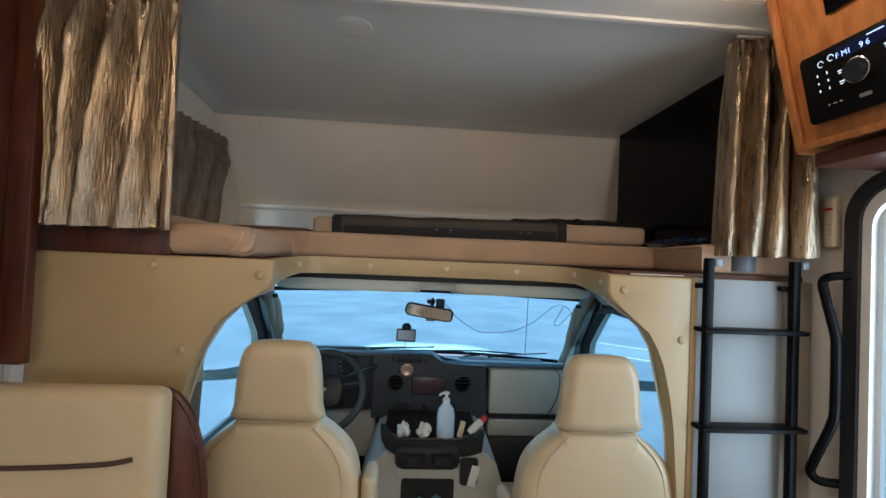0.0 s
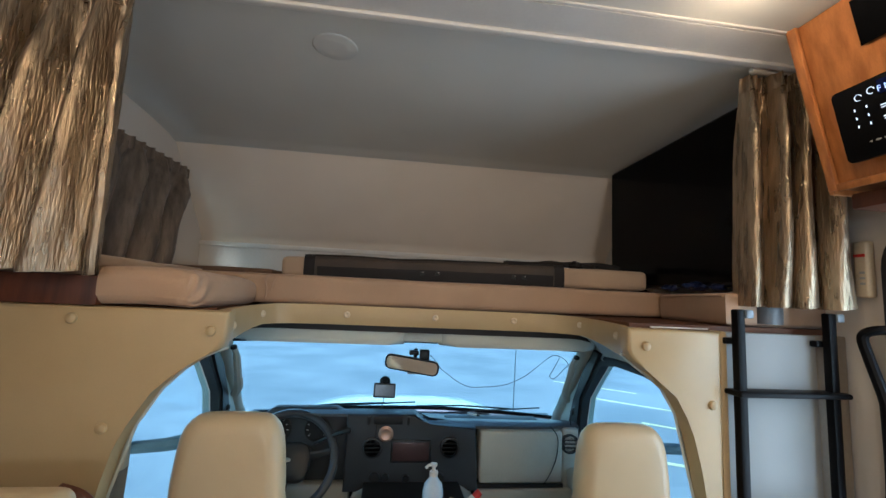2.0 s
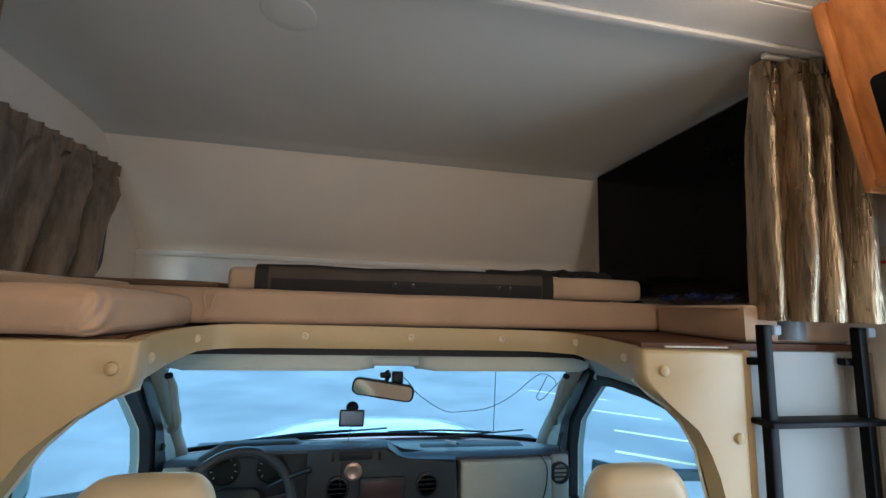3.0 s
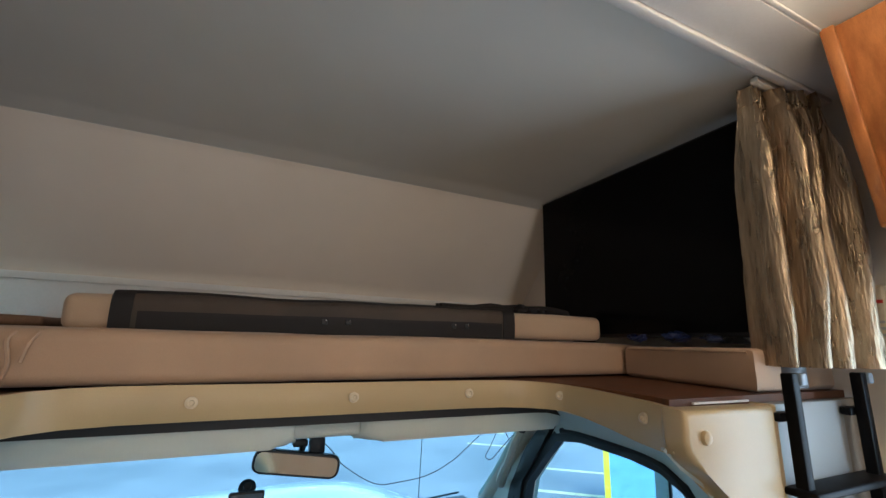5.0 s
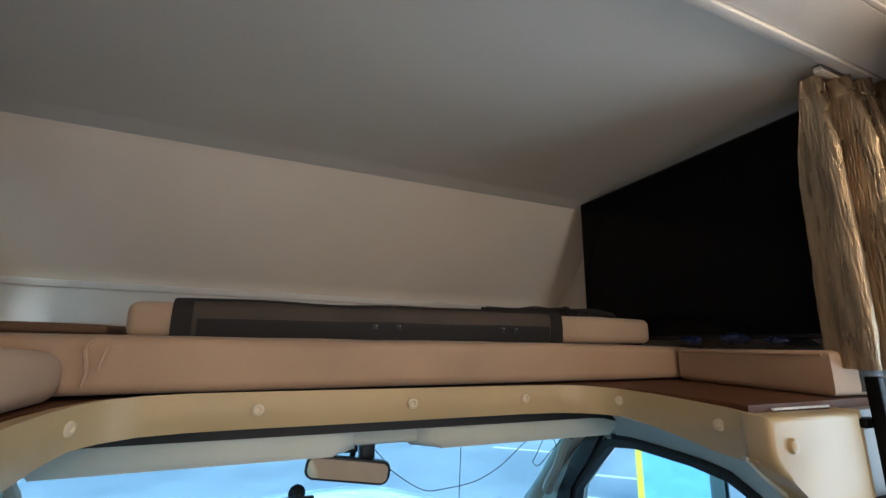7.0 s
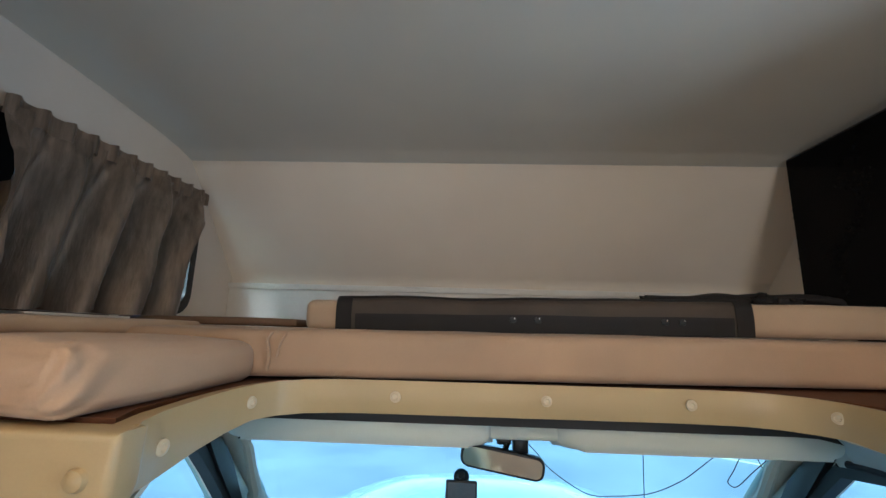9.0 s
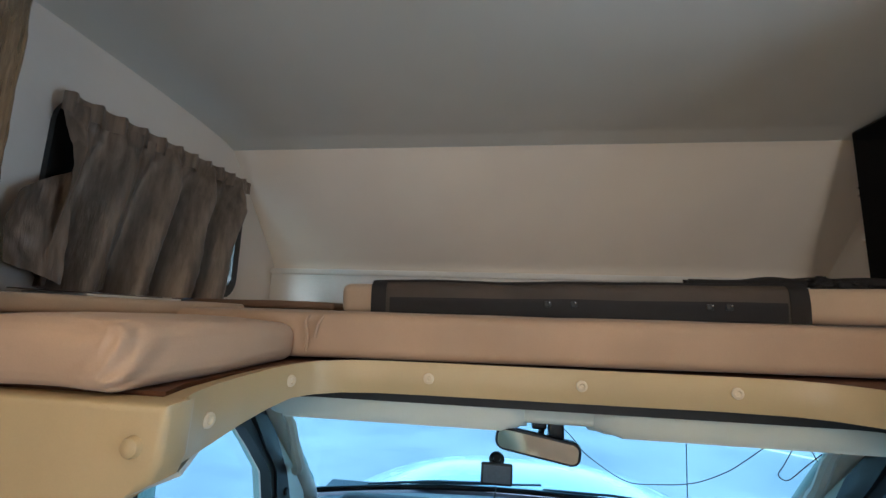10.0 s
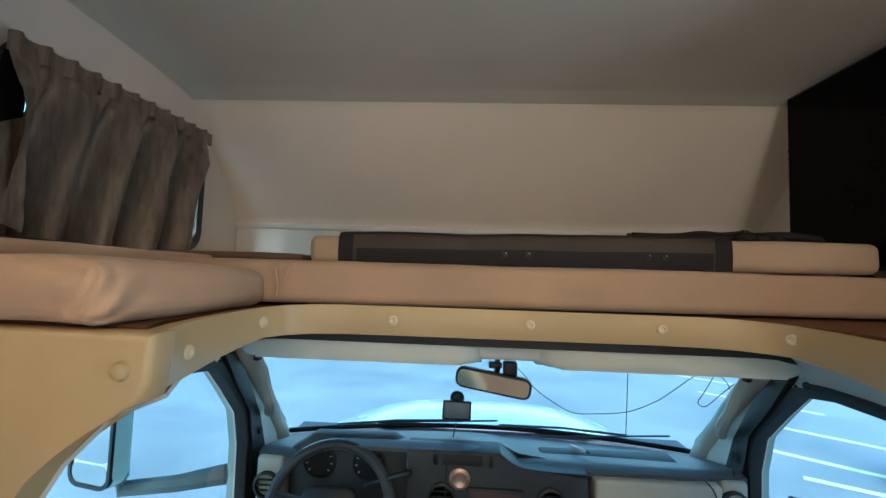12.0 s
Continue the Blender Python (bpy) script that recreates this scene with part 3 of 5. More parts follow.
part("dash_top", sheet(dash_top, 60, 12, -0.012), DASHTOP_SKYLIT, dash, smooth=60)
part("centre_fascia", prism([(-0.275, 0.60), (0.285, 0.60), (0.268, 0.858), (0.072, 0.860), (0.01, 0.906), (-0.275, 0.906)], "y", 0.795, 0.90, 0.010, 3), DASH, dash)
part("cluster_bezel", prism([(-0.66, 0.62), (-0.275, 0.62), (-0.275, 0.89), (-0.33, 0.915), (-0.58, 0.912), (-0.66, 0.86)], "y", 0.86, 0.92, 0.01), DASH, dash)
part("knee_panel", box(-0.72, -0.25, 0.83, 0.90, 0.40, 0.615, 0.015, 3), BEIGE, dash, "stone grey knee panel")
part("glovebox", box(0.292, 0.662, 0.808, 0.90, 0.625, 0.842, 0.012, 3), BEIGE, dash, "stone grey glovebox lid")
part("side_panel", box(0.668, 0.745, 0.825, 0.92, 0.60, 0.85, 0.012, 3), BEIGE, dash, "stone grey end panel")
part("side_panel", box(-0.75, -0.665, 0.825, 0.92, 0.60, 0.85, 0.012, 3), BEIGE, dash, "stone grey end panel")
part("lower_panel", box(0.292, 0.745, 0.815, 0.90, 0.515, 0.60, 0.012, 3), BEIGE, dash, "stone grey lower dash panel")
part("kick_panel", box(0.292, 0.745, 0.83, 0.90, 0.30, 0.512, 0.012, 3), DASH, dash)
part("glovebox_gap", box(0.288, 0.668, 0.814, 0.818, 0.605, 0.622), RUBBER, dash)
for x, z, y in ((-0.164, 0.776, 0.795), (0.157, 0.778, 0.795), (0.70, 0.785, 0.825), (-0.712, 0.765, 0.825)):
    v = part("air_vent", lathe([(0.042, 0.0), (0.042, 0.012), (0.034, 0.014), (0.033, 0.002)], pose(x, y + 0.002, z, 90), 24), PLASTIC, dash, "round black air vent")
    for k in (-1, 0, 1):
        part("vane", box(x - 0.03, x + 0.03, y - 0.008, y - 0.002, z + k * 0.016 - 0.002, z + k * 0.016 + 0.002), PLASTIC, v)
radio = part("head_unit", box(-0.088, 0.078, 0.786, 0.80, 0.718, 0.808, 0.004), PLASTIC, dash, "black double-height car radio")
part("screen", box(-0.080, 0.070, 0.7835, 0.788, 0.726, 0.800, 0.001), mat("dull_red_screen", (0.075, 0.042, 0.042), 0.2, var=0.1, bump=0), radio, "dim reddish radio screen")
part("storage_slot", box(-0.165, -0.045, 0.790, 0.80, 0.868, 0.898, 0.004), RUBBER, dash)
for x in (-0.185, -0.02):
    part("slot_rib", box(x - 0.006, x + 0.006, 0.789, 0.80, 0.866, 0.900, 0.003), PLASTIC, dash)
for x, z, r in ((-0.15, 0.66, 0.022), (-0.105, 0.66, 0.016), (-0.02, 0.655, 0.015), (0.12, 0.66, 0.018)):
    part("knob", lathe([(r, 0), (r, 0.012), (r * 0.8, 0.016), (0.001, 0.016)], pose(x, 0.797, z, 90), 18), PLASTIC, dash, "black rotary knob")
part("copper_disc", lathe([(0.031, 0), (0.031, 0.006), (0.022, 0.010), (0.009, 0.006), (0.001, 0.006)], pose(-0.112, 0.79, 0.832, 90), 24), mat("copper", (0.50, 0.34, 0.28), 0.3, metal=0.7, var=0.05, bump=0), dash, "round copper-coloured magnetic disc")
for x in (-0.56, -0.40):
    part("gauge", lathe([(0.055, 0), (0.055, 0.004), (0.050, 0.006), (0.048, 0.003), (0.001, 0.003)], pose(x, 0.862, 0.83, 90), 28), PLASTIC, dash, "round instrument gauge")
    for k in range(9):
        a = radians(-40 + 260 * k / 8)
        part("tick", turn(box(-0.001, 0.001, -0.001, 0.001, 0.036, 0.044), pose(x, 0.8545, 0.83) @ pose(0, 0, 0, 0, math.degrees(a) - 90, 0)), WHITE, dash)
part("defrost_grille", box(0.16, 0.60, 0.94, 1.02, 0.838, 0.850, 0.004), RUBBER, dash, "black defroster grille")

wheel = thing("steering_wheel", (-0.487, 0.74, 0.70), "dark grey steering wheel on the dashboard", "steering wheel")
# Rim base lifted to blue-grey: its bluish sheen is painted into the colour.
RIM = mat("rim_grey_sheen", (0.045, 0.050, 0.056), 0.32, var=0.1, bump=0.15, fine=400)
WM = pose(-0.487, 0.735, 0.745, 62)
part("rim", turn(tube([(0.178 * math.cos(2 * math.pi * k / 40), 0.178 * math.sin(2 * math.pi * k / 40), 0) for k in range(40)], 0.017, 10, closed=True), WM), RIM, wheel)
hub = part("hub", turn(prism(rounded(-0.085, 0.085, -0.075, 0.065, 0.04), "z", -0.02, 0.022, 0.012, 3), WM), PLASTIC, wheel, smooth=60)
part("badge", turn(lathe([(0.018, 0.022), (0.017, 0.025), (0.001, 0.026)], pose(0, 0, 0) @ Matrix.Diagonal((1, 0.5, 1, 1)), 20), WM), CHROME, hub, "small chrome oval badge")
for a in (12, 168, 270):
    c, s = math.cos(radians(a)), math.sin(radians(a))
    part("spoke", turn(tube([(0.06 * c, 0.055 * s, 0.0), (0.12 * c, 0.12 * s, -0.008), (0.175 * c, 0.175 * s, 0)], [0.022, 0.016, 0.014], 8, flat=0.5), WM), DASH, wheel)
part("stalk", tube([(-0.40, 0.80, 0.79), (-0.345, 0.775, 0.82), (-0.29, 0.76, 0.845), (-0.255, 0.755, 0.856)], [0.006, 0.007, 0.010, 0.010], 8), PLASTIC, wheel, "black column stalk")
part("column", tube([(-0.487, 0.755, 0.735), (-0.487, 0.86, 0.68)], 0.05, 12), DASH, wheel)

# ---- engine cover console ----
con = thing("center_console", (0.03, 0.55, 0.0), "stone grey engine cover console with black cup holder tray", "console")


def hump(u, v):
    y = 0.42 + 0.40 * v
    s = [(-0.34, 0.0), (-0.275, 0.38), (-0.215, 0.565), (-0.17, 0.590), (0.20, 0.590), (0.24, 0.565), (0.30, 0.38), (0.38, 0.0)]
    k = u * (len(s) - 1)
    i = min(int(k), len(s) - 2)
    k -= i
    x, z = (s[i][j] * (1 - k) + s[i + 1][j] * k for j in (0, 1))
    return (x, y, z + 0.02 * v * (z > 0.3))


part("cover", sheet(hump, 42, 10, 0.02), BEIGE, con, smooth=50)
part("front_panel", prism([(-0.335, 0.002), (0.375, 0.002), (0.298, 0.38), (0.232, 0.595), (0.188, 0.636), (-0.15, 0.636), (-0.198, 0.595), (-0.268, 0.38)], "y", 0.425, 0.44), BEIGE, con)
tray = part("tray", prism([(-0.200, 0.712), (-0.196, 0.665), (-0.178, 0.632), (-0.138, 0.605), (0.108, 0.605), (0.15, 0.606), (0.198, 0.622), (0.206, 0.700), (0.190, 0.695), (0.165, 0.668), (0.108, 0.648), (-0.130, 0.648), (-0.165, 0.672), (-0.185, 0.712)], "y", 0.405, 0.455, 0.008, 3), PLASTIC, con, "black plastic tray")
part("tray_floor", box(-0.192, 0.200, 0.45, 0.795, 0.637, 0.641, 0.001), PLASTIC, con, "black plastic tray floor")
part("cup_holder", prism(rounded(-0.138, 0.108, 0.570, 0.652, 0.025), "y", 0.378, 0.43, 0.008), PLASTIC, con, "black pull-out cup holder")
for x in (-0.068, 0.040):
    part("cup_well", lathe([(0.038, 0), (0.043, 0.006), (0.044, 0.040), (0.039, 0.042), (0.036, 0.010)], pose(x, 0.392, 0.590), 24), RUBBER, con)
part("pocket", prism(rounded(-0.112, 0.094, 0.33, 0.517, 0.02), "y", 0.418, 0.43), RUBBER, con, "dark open storage pocket")
part("band", box(-0.132, 0.108, 0.395, 0.43, 0.524, 0.567, 0.008), BEIGE, con)
part("pocket", prism(rounded(0.115, 0.186, 0.490, 0.598, 0.015), "y", 0.418, 0.43), RUBBER, con, "dark side pocket")

TB = Vector((0.057, 0.49, 0.642))
bot = thing("sanitizer_bottle", tuple(TB), "translucent pump bottle of hand sanitizer on the console tray", "bottle")
BOT = mat("translucent_blue_white", (0.62, 0.74, 0.86), 0.25, var=0.03, bump=0, spec=0.6)
part("bottle_body", lathe([(0.032, 0.0), (0.036, 0.006), (0.036, 0.092), (0.031, 0.120), (0.016, 0.138), (0.014, 0.145)], Matrix.Translation(TB), 24), BOT, bot)
pump = part("pump", lathe([(0.015, 0.146), (0.015, 0.160), (0.006, 0.163), (0.006, 0.176), (0.012, 0.178), (0.012, 0.186), (0.001, 0.187)], Matrix.Translation(TB), 16), WHITE, bot, "white pump head")
part("spout", tube([TB + Vector((0, 0, 0.182)), TB + Vector((-0.02, -0.01, 0.183)), TB + Vector((-0.03, -0.015, 0.176))], 0.005), WHITE, pump)
TISSUE = mat("white_tissue", (0.80, 0.79, 0.76), 0.9, var=0.03, bump=0.3)


def crumple(name, at, r, material, label, category, seed, flat=0.7):
    b = bmesh.new()
    bmesh.ops.create_icosphere(b, subdivisions=3, radius=r)
    for v in b.verts:
        k = 1 + 0.75 * noise.noise(v.co * (1.6 / r) + Vector((seed, 0, 0))) + 0.3 * noise.noise(v.co * (4 / r) + Vector((0, seed, 0)))
        v.co *= k
        v.co.z *= flat
    lo = min(v.co.z for v in b.verts)
    turn(b, Matrix.Translation((at[0], at[1], at[2] - lo)))
    return solid(name, b, material, label, category, smooth=60)


crumple("tissue", (-0.115, 0.48, 0.642), 0.024, TISSUE, "crumpled white paper tissue in the console tray", "tissue", 1.0, 1.2)
crumple("tissue", (-0.03, 0.48, 0.642), 0.024, TISSUE, "crumpled white paper tissue beside the bottle", "tissue", 5.0, 1.1)
solid("paper_packet", turn(box(-0.012, 0.012, -0.008, 0.008, 0, 0.065, 0.004), pose(0.116, 0.50, 0.643, -8, 14, 0)), mat("cream_paper", (0.70, 0.60, 0.36), 0.8), "upright cream paper packet in the tray", "packet")
tb = thing("tube_bottle", (0.19, 0.50, 0.66), "small white tube with a red cap lying in the tray", "bottle")
part("tube_body", tube([(0.155, 0.48, 0.668), (0.165, 0.483, 0.678), (0.205, 0.50, 0.708)], [0.014, 0.017, 0.015], 12), WHITE, tb)
part("cap", tube([(0.206, 0.5, 0.709), (0.226, 0.508, 0.724)], 0.013, 12), mat("red_cap", (0.55, 0.03, 0.03), 0.4, bump=0), tb, "red screw cap")


solid("paper_slip", turn(box(-0.016, 0.016, -0.0015, 0.0015, 0.0, 0.085, 0.001), pose(0.158, 0.408, 0.492, 6, 12, 0)), TISSUE, "folded white paper slip in the console side pocket", "paper")


# ---- seats ----
def cushion_loft(poly, y0, y1, r):
    """An upholstered slab: an outline in xz, rounded towards its front and back."""
    line = [Vector((u, v, 0)) for u, v in poly]
    n = len(line)
    out = []
    for i in range(n):
        a, b, c, d = line[i - 1], line[i], line[(i + 1) % n], line[(i + 2) % n]
        for k in range(4):
            t = k / 4
            out.append(0.5 * ((2 * b) + (c - a) * t + (2 * a - 5 * b + 4 * c - d) * t * t + (3 * b - a - 3 * c + d) * t ** 3))
    us, vs = [p.x for p in out], [p.y for p in out]
    cu, cv, hu, hv = (min(us) + max(us)) / 2, (min(vs) + max(vs)) / 2, (max(us) - min(us)) / 2, (max(vs) - min(vs)) / 2
    q = bmesh.new()
    rings = []
    steps = [(0.0, hu * 0.6), (0.0, hu * 0.3)] + [(r * (1 - math.cos(t)), r * (1 - math.sin(t))) for t in (math.pi / 2 * k / 6 for k in range(7))]
    for side in (0, 1):
        for dy, inset in (steps if side == 0 else steps[::-1]):
            y = y0 + dy + 0.004 * min(1, inset / (hu * 0.3)) * -1 if side == 0 else y1 - dy
            rings.append([q.verts.new((cu + (p.x - cu) * (hu - inset) / hu, y, cv + (p.y - cv) * (hv - inset) / hv)) for p in out])
    m = len(out)
    for s, t in zip(rings, rings[1:]):
        for k in range(m):
            q.faces.new((s[k], s[(k + 1) % m], t[(k + 1) % m], t[k]))
    q.faces.new(rings[0])
    q.faces.new(rings[-1])
    return q


def seat(name, x, z0, label):
    s = thing(name, (x, 0.1, 0.0), label, "seat", group="cab seats")

    body = [(-0.235, 0.34), (0.235, 0.34), (0.248, 0.56), (0.242, 0.70), (0.222, 0.775), (0.185, 0.825), (0.13, 0.868), (0.10, 0.885), (-0.10, 0.885), (-0.13, 0.868), (-0.185, 0.825), (-0.222, 0.775), (-0.242, 0.70), (-0.248, 0.56)]
    back = part("backrest", cushion_loft([(x + u, v + z0) for u, v in body], 0.012, 0.14, 0.040), VINYL_SEAT, s, smooth=70)
    head = [(-0.112, 0.884), (0.112, 0.884), (0.125, 0.93), (0.119, 1.02), (0.110, 1.070), (0.093, 1.098), (0.06, 1.112), (-0.06, 1.112), (-0.093, 1.098), (-0.110, 1.070), (-0.119, 1.02), (-0.125, 0.93)]
    part("headrest", cushion_loft([(x + u, v + z0) for u, v in head], 0.006, 0.088, 0.034), VINYL_SEAT, s, smooth=70)
    part("seam", tube([(x + u, 0.0125, v + z0) for u, v in ((-0.10, 0.8865), (0, 0.8855), (0.10, 0.8865))], 0.0022, 6), DARKSEAM, back, "stitched seam")
    for k in (-1, 1):
        part("seam", tube(smooth_path([(x + k * 0.105, 0.013, 0.872 + z0), (x + k * 0.17, 0.011, 0.80 + z0), (x + k * 0.198, 0.011, 0.70 + z0), (x + k * 0.205, 0.011, 0.42 + z0)]), 0.002, 6), DARKSEAM, back, "stitched seam")
        part("armrest", box(x + k * 0.272 - 0.022, x + k * 0.272 + 0.022, 0.03, 0.16, 0.52 + z0, (0.715 if x < 0 else 0.66) + z0, 0.02, 4), VINYL_SEAT, s, smooth=70)
    part("cushion", box(x - 0.24, x + 0.24, 0.08, 0.58, 0.30, 0.44, 0.05, 4), VINYL_SEAT, s, smooth=60)
    part("base", box(x - 0.2, x + 0.2, 0.10, 0.5, 0.0, 0.30, 0.01), PLASTIC, s)
    return s


DARKSEAM = mat("tan_thread", (0.42, 0.33, 0.20), 0.7, var=0.1, bump=0.2)
seat("driver_seat", -0.476, -0.004, "cream vinyl driver seat with a tall headrest facing the windshield")
seat("passenger_seat", 0.493, -0.020, "cream vinyl passenger seat with a tall headrest beside the console")

# ---- on the windshield ----
mir = thing("rear_view_mirror", (-0.02, 0.83, 1.06), "black-framed rear view mirror tilted on the windshield", "mirror")
MM = pose(-0.018, 0.825, 1.106, 0, 7.5, 0) @ pose(0, 0, 0, 90, 0, 0) @ pose(0, 0, 0, 6, -8, 0)
part("frame", turn(prism(rounded(-0.118, 0.118, -0.032, 0.032, 0.022), "z", -0.018, 0.0, 0.004), MM), PLASTIC, mir)
part("glass", turn(prism(rounded(-0.111, 0.111, -0.026, 0.026, 0.018), "z", 0.0005, 0.002), MM), MIRROR, mir, "mirror glass")
part("stem", tube([(-0.01, 0.84, 1.12), (0.0, 0.86, 1.15), (0.0, 0.885, 1.165)], 0.009), PLASTIC, mir)
cam_box = thing("dash_camera", (0.035, 0.85, 1.13), "black dash camera stuck beside the mirror", "camera")
part("housing", box(0.015, 0.058, 0.83, 0.87, 1.125, 1.172, 0.006), PLASTIC, cam_box)
part("mount", box(-0.03, 0.012, 0.85, 0.885, 1.145, 1.165, 0.005), PLASTIC, cam_box)
solid("windshield_sticker", turn(box(-0.028, 0.028, -0.001, 0.001, -0.018, 0.018), pose(0.0, 0.968, 1.055, 42)), mat("grey_paper", (0.55, 0.53, 0.48), 0.8), "small square sticker inside the windshield", "sticker")
gps = thing("gps_unit", (-0.13, 1.05, 0.85), "black portable navigation unit on a windshield mount", "navigation unit")
part("case", turn(box(-0.052, 0.052, -0.009, 0.009, -0.034, 0.034, 0.006), pose(-0.128, 1.05, 0.950, -8, 2, 4)), PLASTIC, gps)
part("display", turn(box(-0.045, 0.045, -0.0115, -0.009, -0.026, 0.027), pose(-0.128, 1.05, 0.950, -8, 2, 4)), mat("grey_screen", (0.10, 0.13, 0.16), 0.15, bump=0), gps, "blank grey screen")
part("suction_mount", lathe([(0.026, 0), (0.026, 0.008), (0.012, 0.014), (0.011, 0.03)], pose(-0.128, 1.075, 0.985, 60), 18), PLASTIC, gps)
part("power_cord", tube(smooth_path([(-0.128, 1.06, 0.915), (-0.14, 0.95, 0.878), (-0.148, 0.845, 0.892), (-0.152, 0.79, 0.86), (-0.155, 0.786, 0.78)]), 0.0022, 6), RUBBER, gps, "thin black power cord")
CORD = [(0.055, 0.86, 1.155), (0.09, 0.87, 1.12), (0.13, 0.88, 1.075), (0.235, 0.90, 1.01), (0.32, 0.905, 1.005), (0.42, 0.90, 1.018), (0.50, 0.89, 1.055), (0.545, 0.88, 1.09), (0.60, 0.855, 1.145), (0.635, 0.84, 1.165), (0.675, 0.825, 1.15), (0.69, 0.82, 1.12)]
solid("camera_cord", tube(smooth_path(CORD), 0.0013, 6), RUBBER, "thin black cord hanging across the windshield", "cord")
solid("camera_cord", tube(smooth_path([(0.655, 0.84, 1.155), (0.63, 0.85, 1.10), (0.615, 0.855, 1.07), (0.635, 0.85, 1.06), (0.67, 0.835, 1.10), (0.70, 0.815, 1.14)]), 0.0013, 6), RUBBER, "loop of thin black cord by the pillar", "cord")
for side in (-1, 1):
    belt = thing("seat_belt", (0.74 * side, 0.1, 0.6), "grey shoulder belt with a cream anchor cover by the door", "seat belt", group="seat belts")
    part("webbing", tube(smooth_path([(0.735 * side, 0.075, 0.98), (0.74 * side, 0.08, 0.8), (0.73 * side, 0.10, 0.5)]), 0.022, 6, flat=0.12), mat("grey_webbing", (0.2, 0.2, 0.2), 0.7, bump=0.4, fine=400), belt)
    part("anchor_cover", box(min(0.715 * side, 0.755 * side), max(0.715 * side, 0.755 * side), 0.055, 0.09, 0.97, 1.05, 0.012, 3), BEIGE, belt, "stone grey anchor cover")

solid("charging_cord", tube(smooth_path([(0.60, 0.802, 0.865), (0.635, 0.801, 0.82), (0.632, 0.801, 0.74), (0.605, 0.801, 0.67), (0.575, 0.801, 0.625)]), 0.0022, 6), RUBBER, "thin black charging cord hanging before the glovebox", "cord")
solid("charging_cord", tube(smooth_path([(0.735, 0.86, 0.93), (0.715, 0.85, 0.88), (0.725, 0.845, 0.82), (0.745, 0.84, 0.76)]), 0.0025, 6), RUBBER, "thin black cord by the windshield pillar", "cord")
pen = thing("pen", (0.30, 0.98, 0.86), "pale plastic pen lying on the dashboard top", "pen")
part("barrel", tube([(0.275, 1.02, 0.858), (0.305, 0.945, 0.869)], 0.005, 8), WHITE, pen)
part("tip", tube([(0.305, 0.945, 0.869), (0.311, 0.93, 0.871)], [0.005, 0.002], 8), PLASTIC, pen)
crumple("bag_or_reflection", (-0.005, 0.395, 0.33), 0.066, mat("green_plastic_bag", (0.12, 0.24, 0.24), 0.35, bump=0.3), "crumpled greenish plastic bag in the console pocket", "bag", 12.0, 0.8)

# ---- bunk: curtains ----
def drape(x0, x1, y, z0, z1, folds, depth, seed, flare=1.0, skew=0.0, head=0.05, lean=0.0):
    """A hanging cloth, gathered by a header tape at its top; folds loosen and spread towards the hem."""
    def f(u, v):
        h = z1 - (z1 - z0) * v
        wide = 1 + (flare - 1) * v
        x = x0 + (x1 - x0) * (0.5 + (u - 0.5) * wide) + skew * v
        g = u + 0.025 * math.sin(5 * u + seed) + 0.05 * v * math.sin(3.1 * u + seed * 2)
        amp = depth * min(1, 0.30 + 2.6 * v) * (0.85 + 0.5 * noise.noise(Vector((u * 5, v * 0.6, seed + 9))))
        ph = 2 * math.pi * folds * g + seed + (0.9 + lean * math.sin(math.pi * u)) * v
        wave = math.sin(ph)
        yy = y + amp * (wave + 0.30 * math.sin(2 * ph + 1.3 + 2 * v) + 0.35 * noise.noise(Vector((u * 9 + v * 1.5, v * 2.2, seed + 31))))
        top = max(0.0, 1 - v * (z1 - z0) / head)
        yy += 0.007 * math.sin(2 * math.pi * folds * 3 * u) * min(1, top * 3)
        x += 0.45 * amp * math.cos(ph) * (0.3 + 0.7 * v)
        crinkle = noise.noise(Vector((u * 34, v * 16, seed))) + 0.6 * noise.noise(Vector((u * 60 + 20 * v, v * 30, seed + 4)))
        yy += 0.0028 * crinkle
        return (x, yy, h + 0.005 * math.sin(ph + 1) * (v > 0.98))
    return f


def curtain(x0, x1, y, z0, z1, folds, depth, seed, flare, skew, label, angle=0.0):
    c = thing("bunk_curtain", ((x0 + x1) / 2, y, z0), label, "curtain", group="bunk curtains")
    shape = drape(x0, x1, y, z0, z1 - 0.008, folds, depth, seed, flare, skew, lean=2.6)
    hang = pose((x0 + x1) / 2, y, 0, 0, 0, angle) @ pose(-(x0 + x1) / 2, -y, 0)
    part("cloth", turn(sheet(shape, 170, 80, 0.0015), hang), CURTAIN, c, smooth=70)

    def tape(u, v):
        px, py, pz = shape(u, 0.07 * v)
        return (px, py - 0.004, pz)

    part("header_tape", turn(sheet(tape, 110, 5, 0.002), hang), CURTAIN, c, "gathered curtain heading", smooth=70)
    part("track", box(x0 + 0.01, x1 + 0.0, y - 0.006, y + 0.012, z1 - 0.006, z1 + 0.008, 0.002), WHITE, c, "white ceiling curtain track")
    return c


curtain(-1.135, -0.757, -0.030, 1.418, 2.113, 4.8, 0.060, 0.6, 1.0, 0.010, "gold and brown crinkled satin curtain drawn open beside the bunk")
curtain(0.876, 1.072, 0.010, 1.422, 2.113, 3.2, 0.048, 2.2, 1.20, 0.014, "gold and brown crinkled satin curtain gathered above the ladder", -20)

solid("bunk_fascia", box(-1.165, -0.785, 0.0, 0.03, 1.348, 1.416, 0.004), DARKWOOD, "dark cherry wood fascia below the curtain", "trim", "structure")

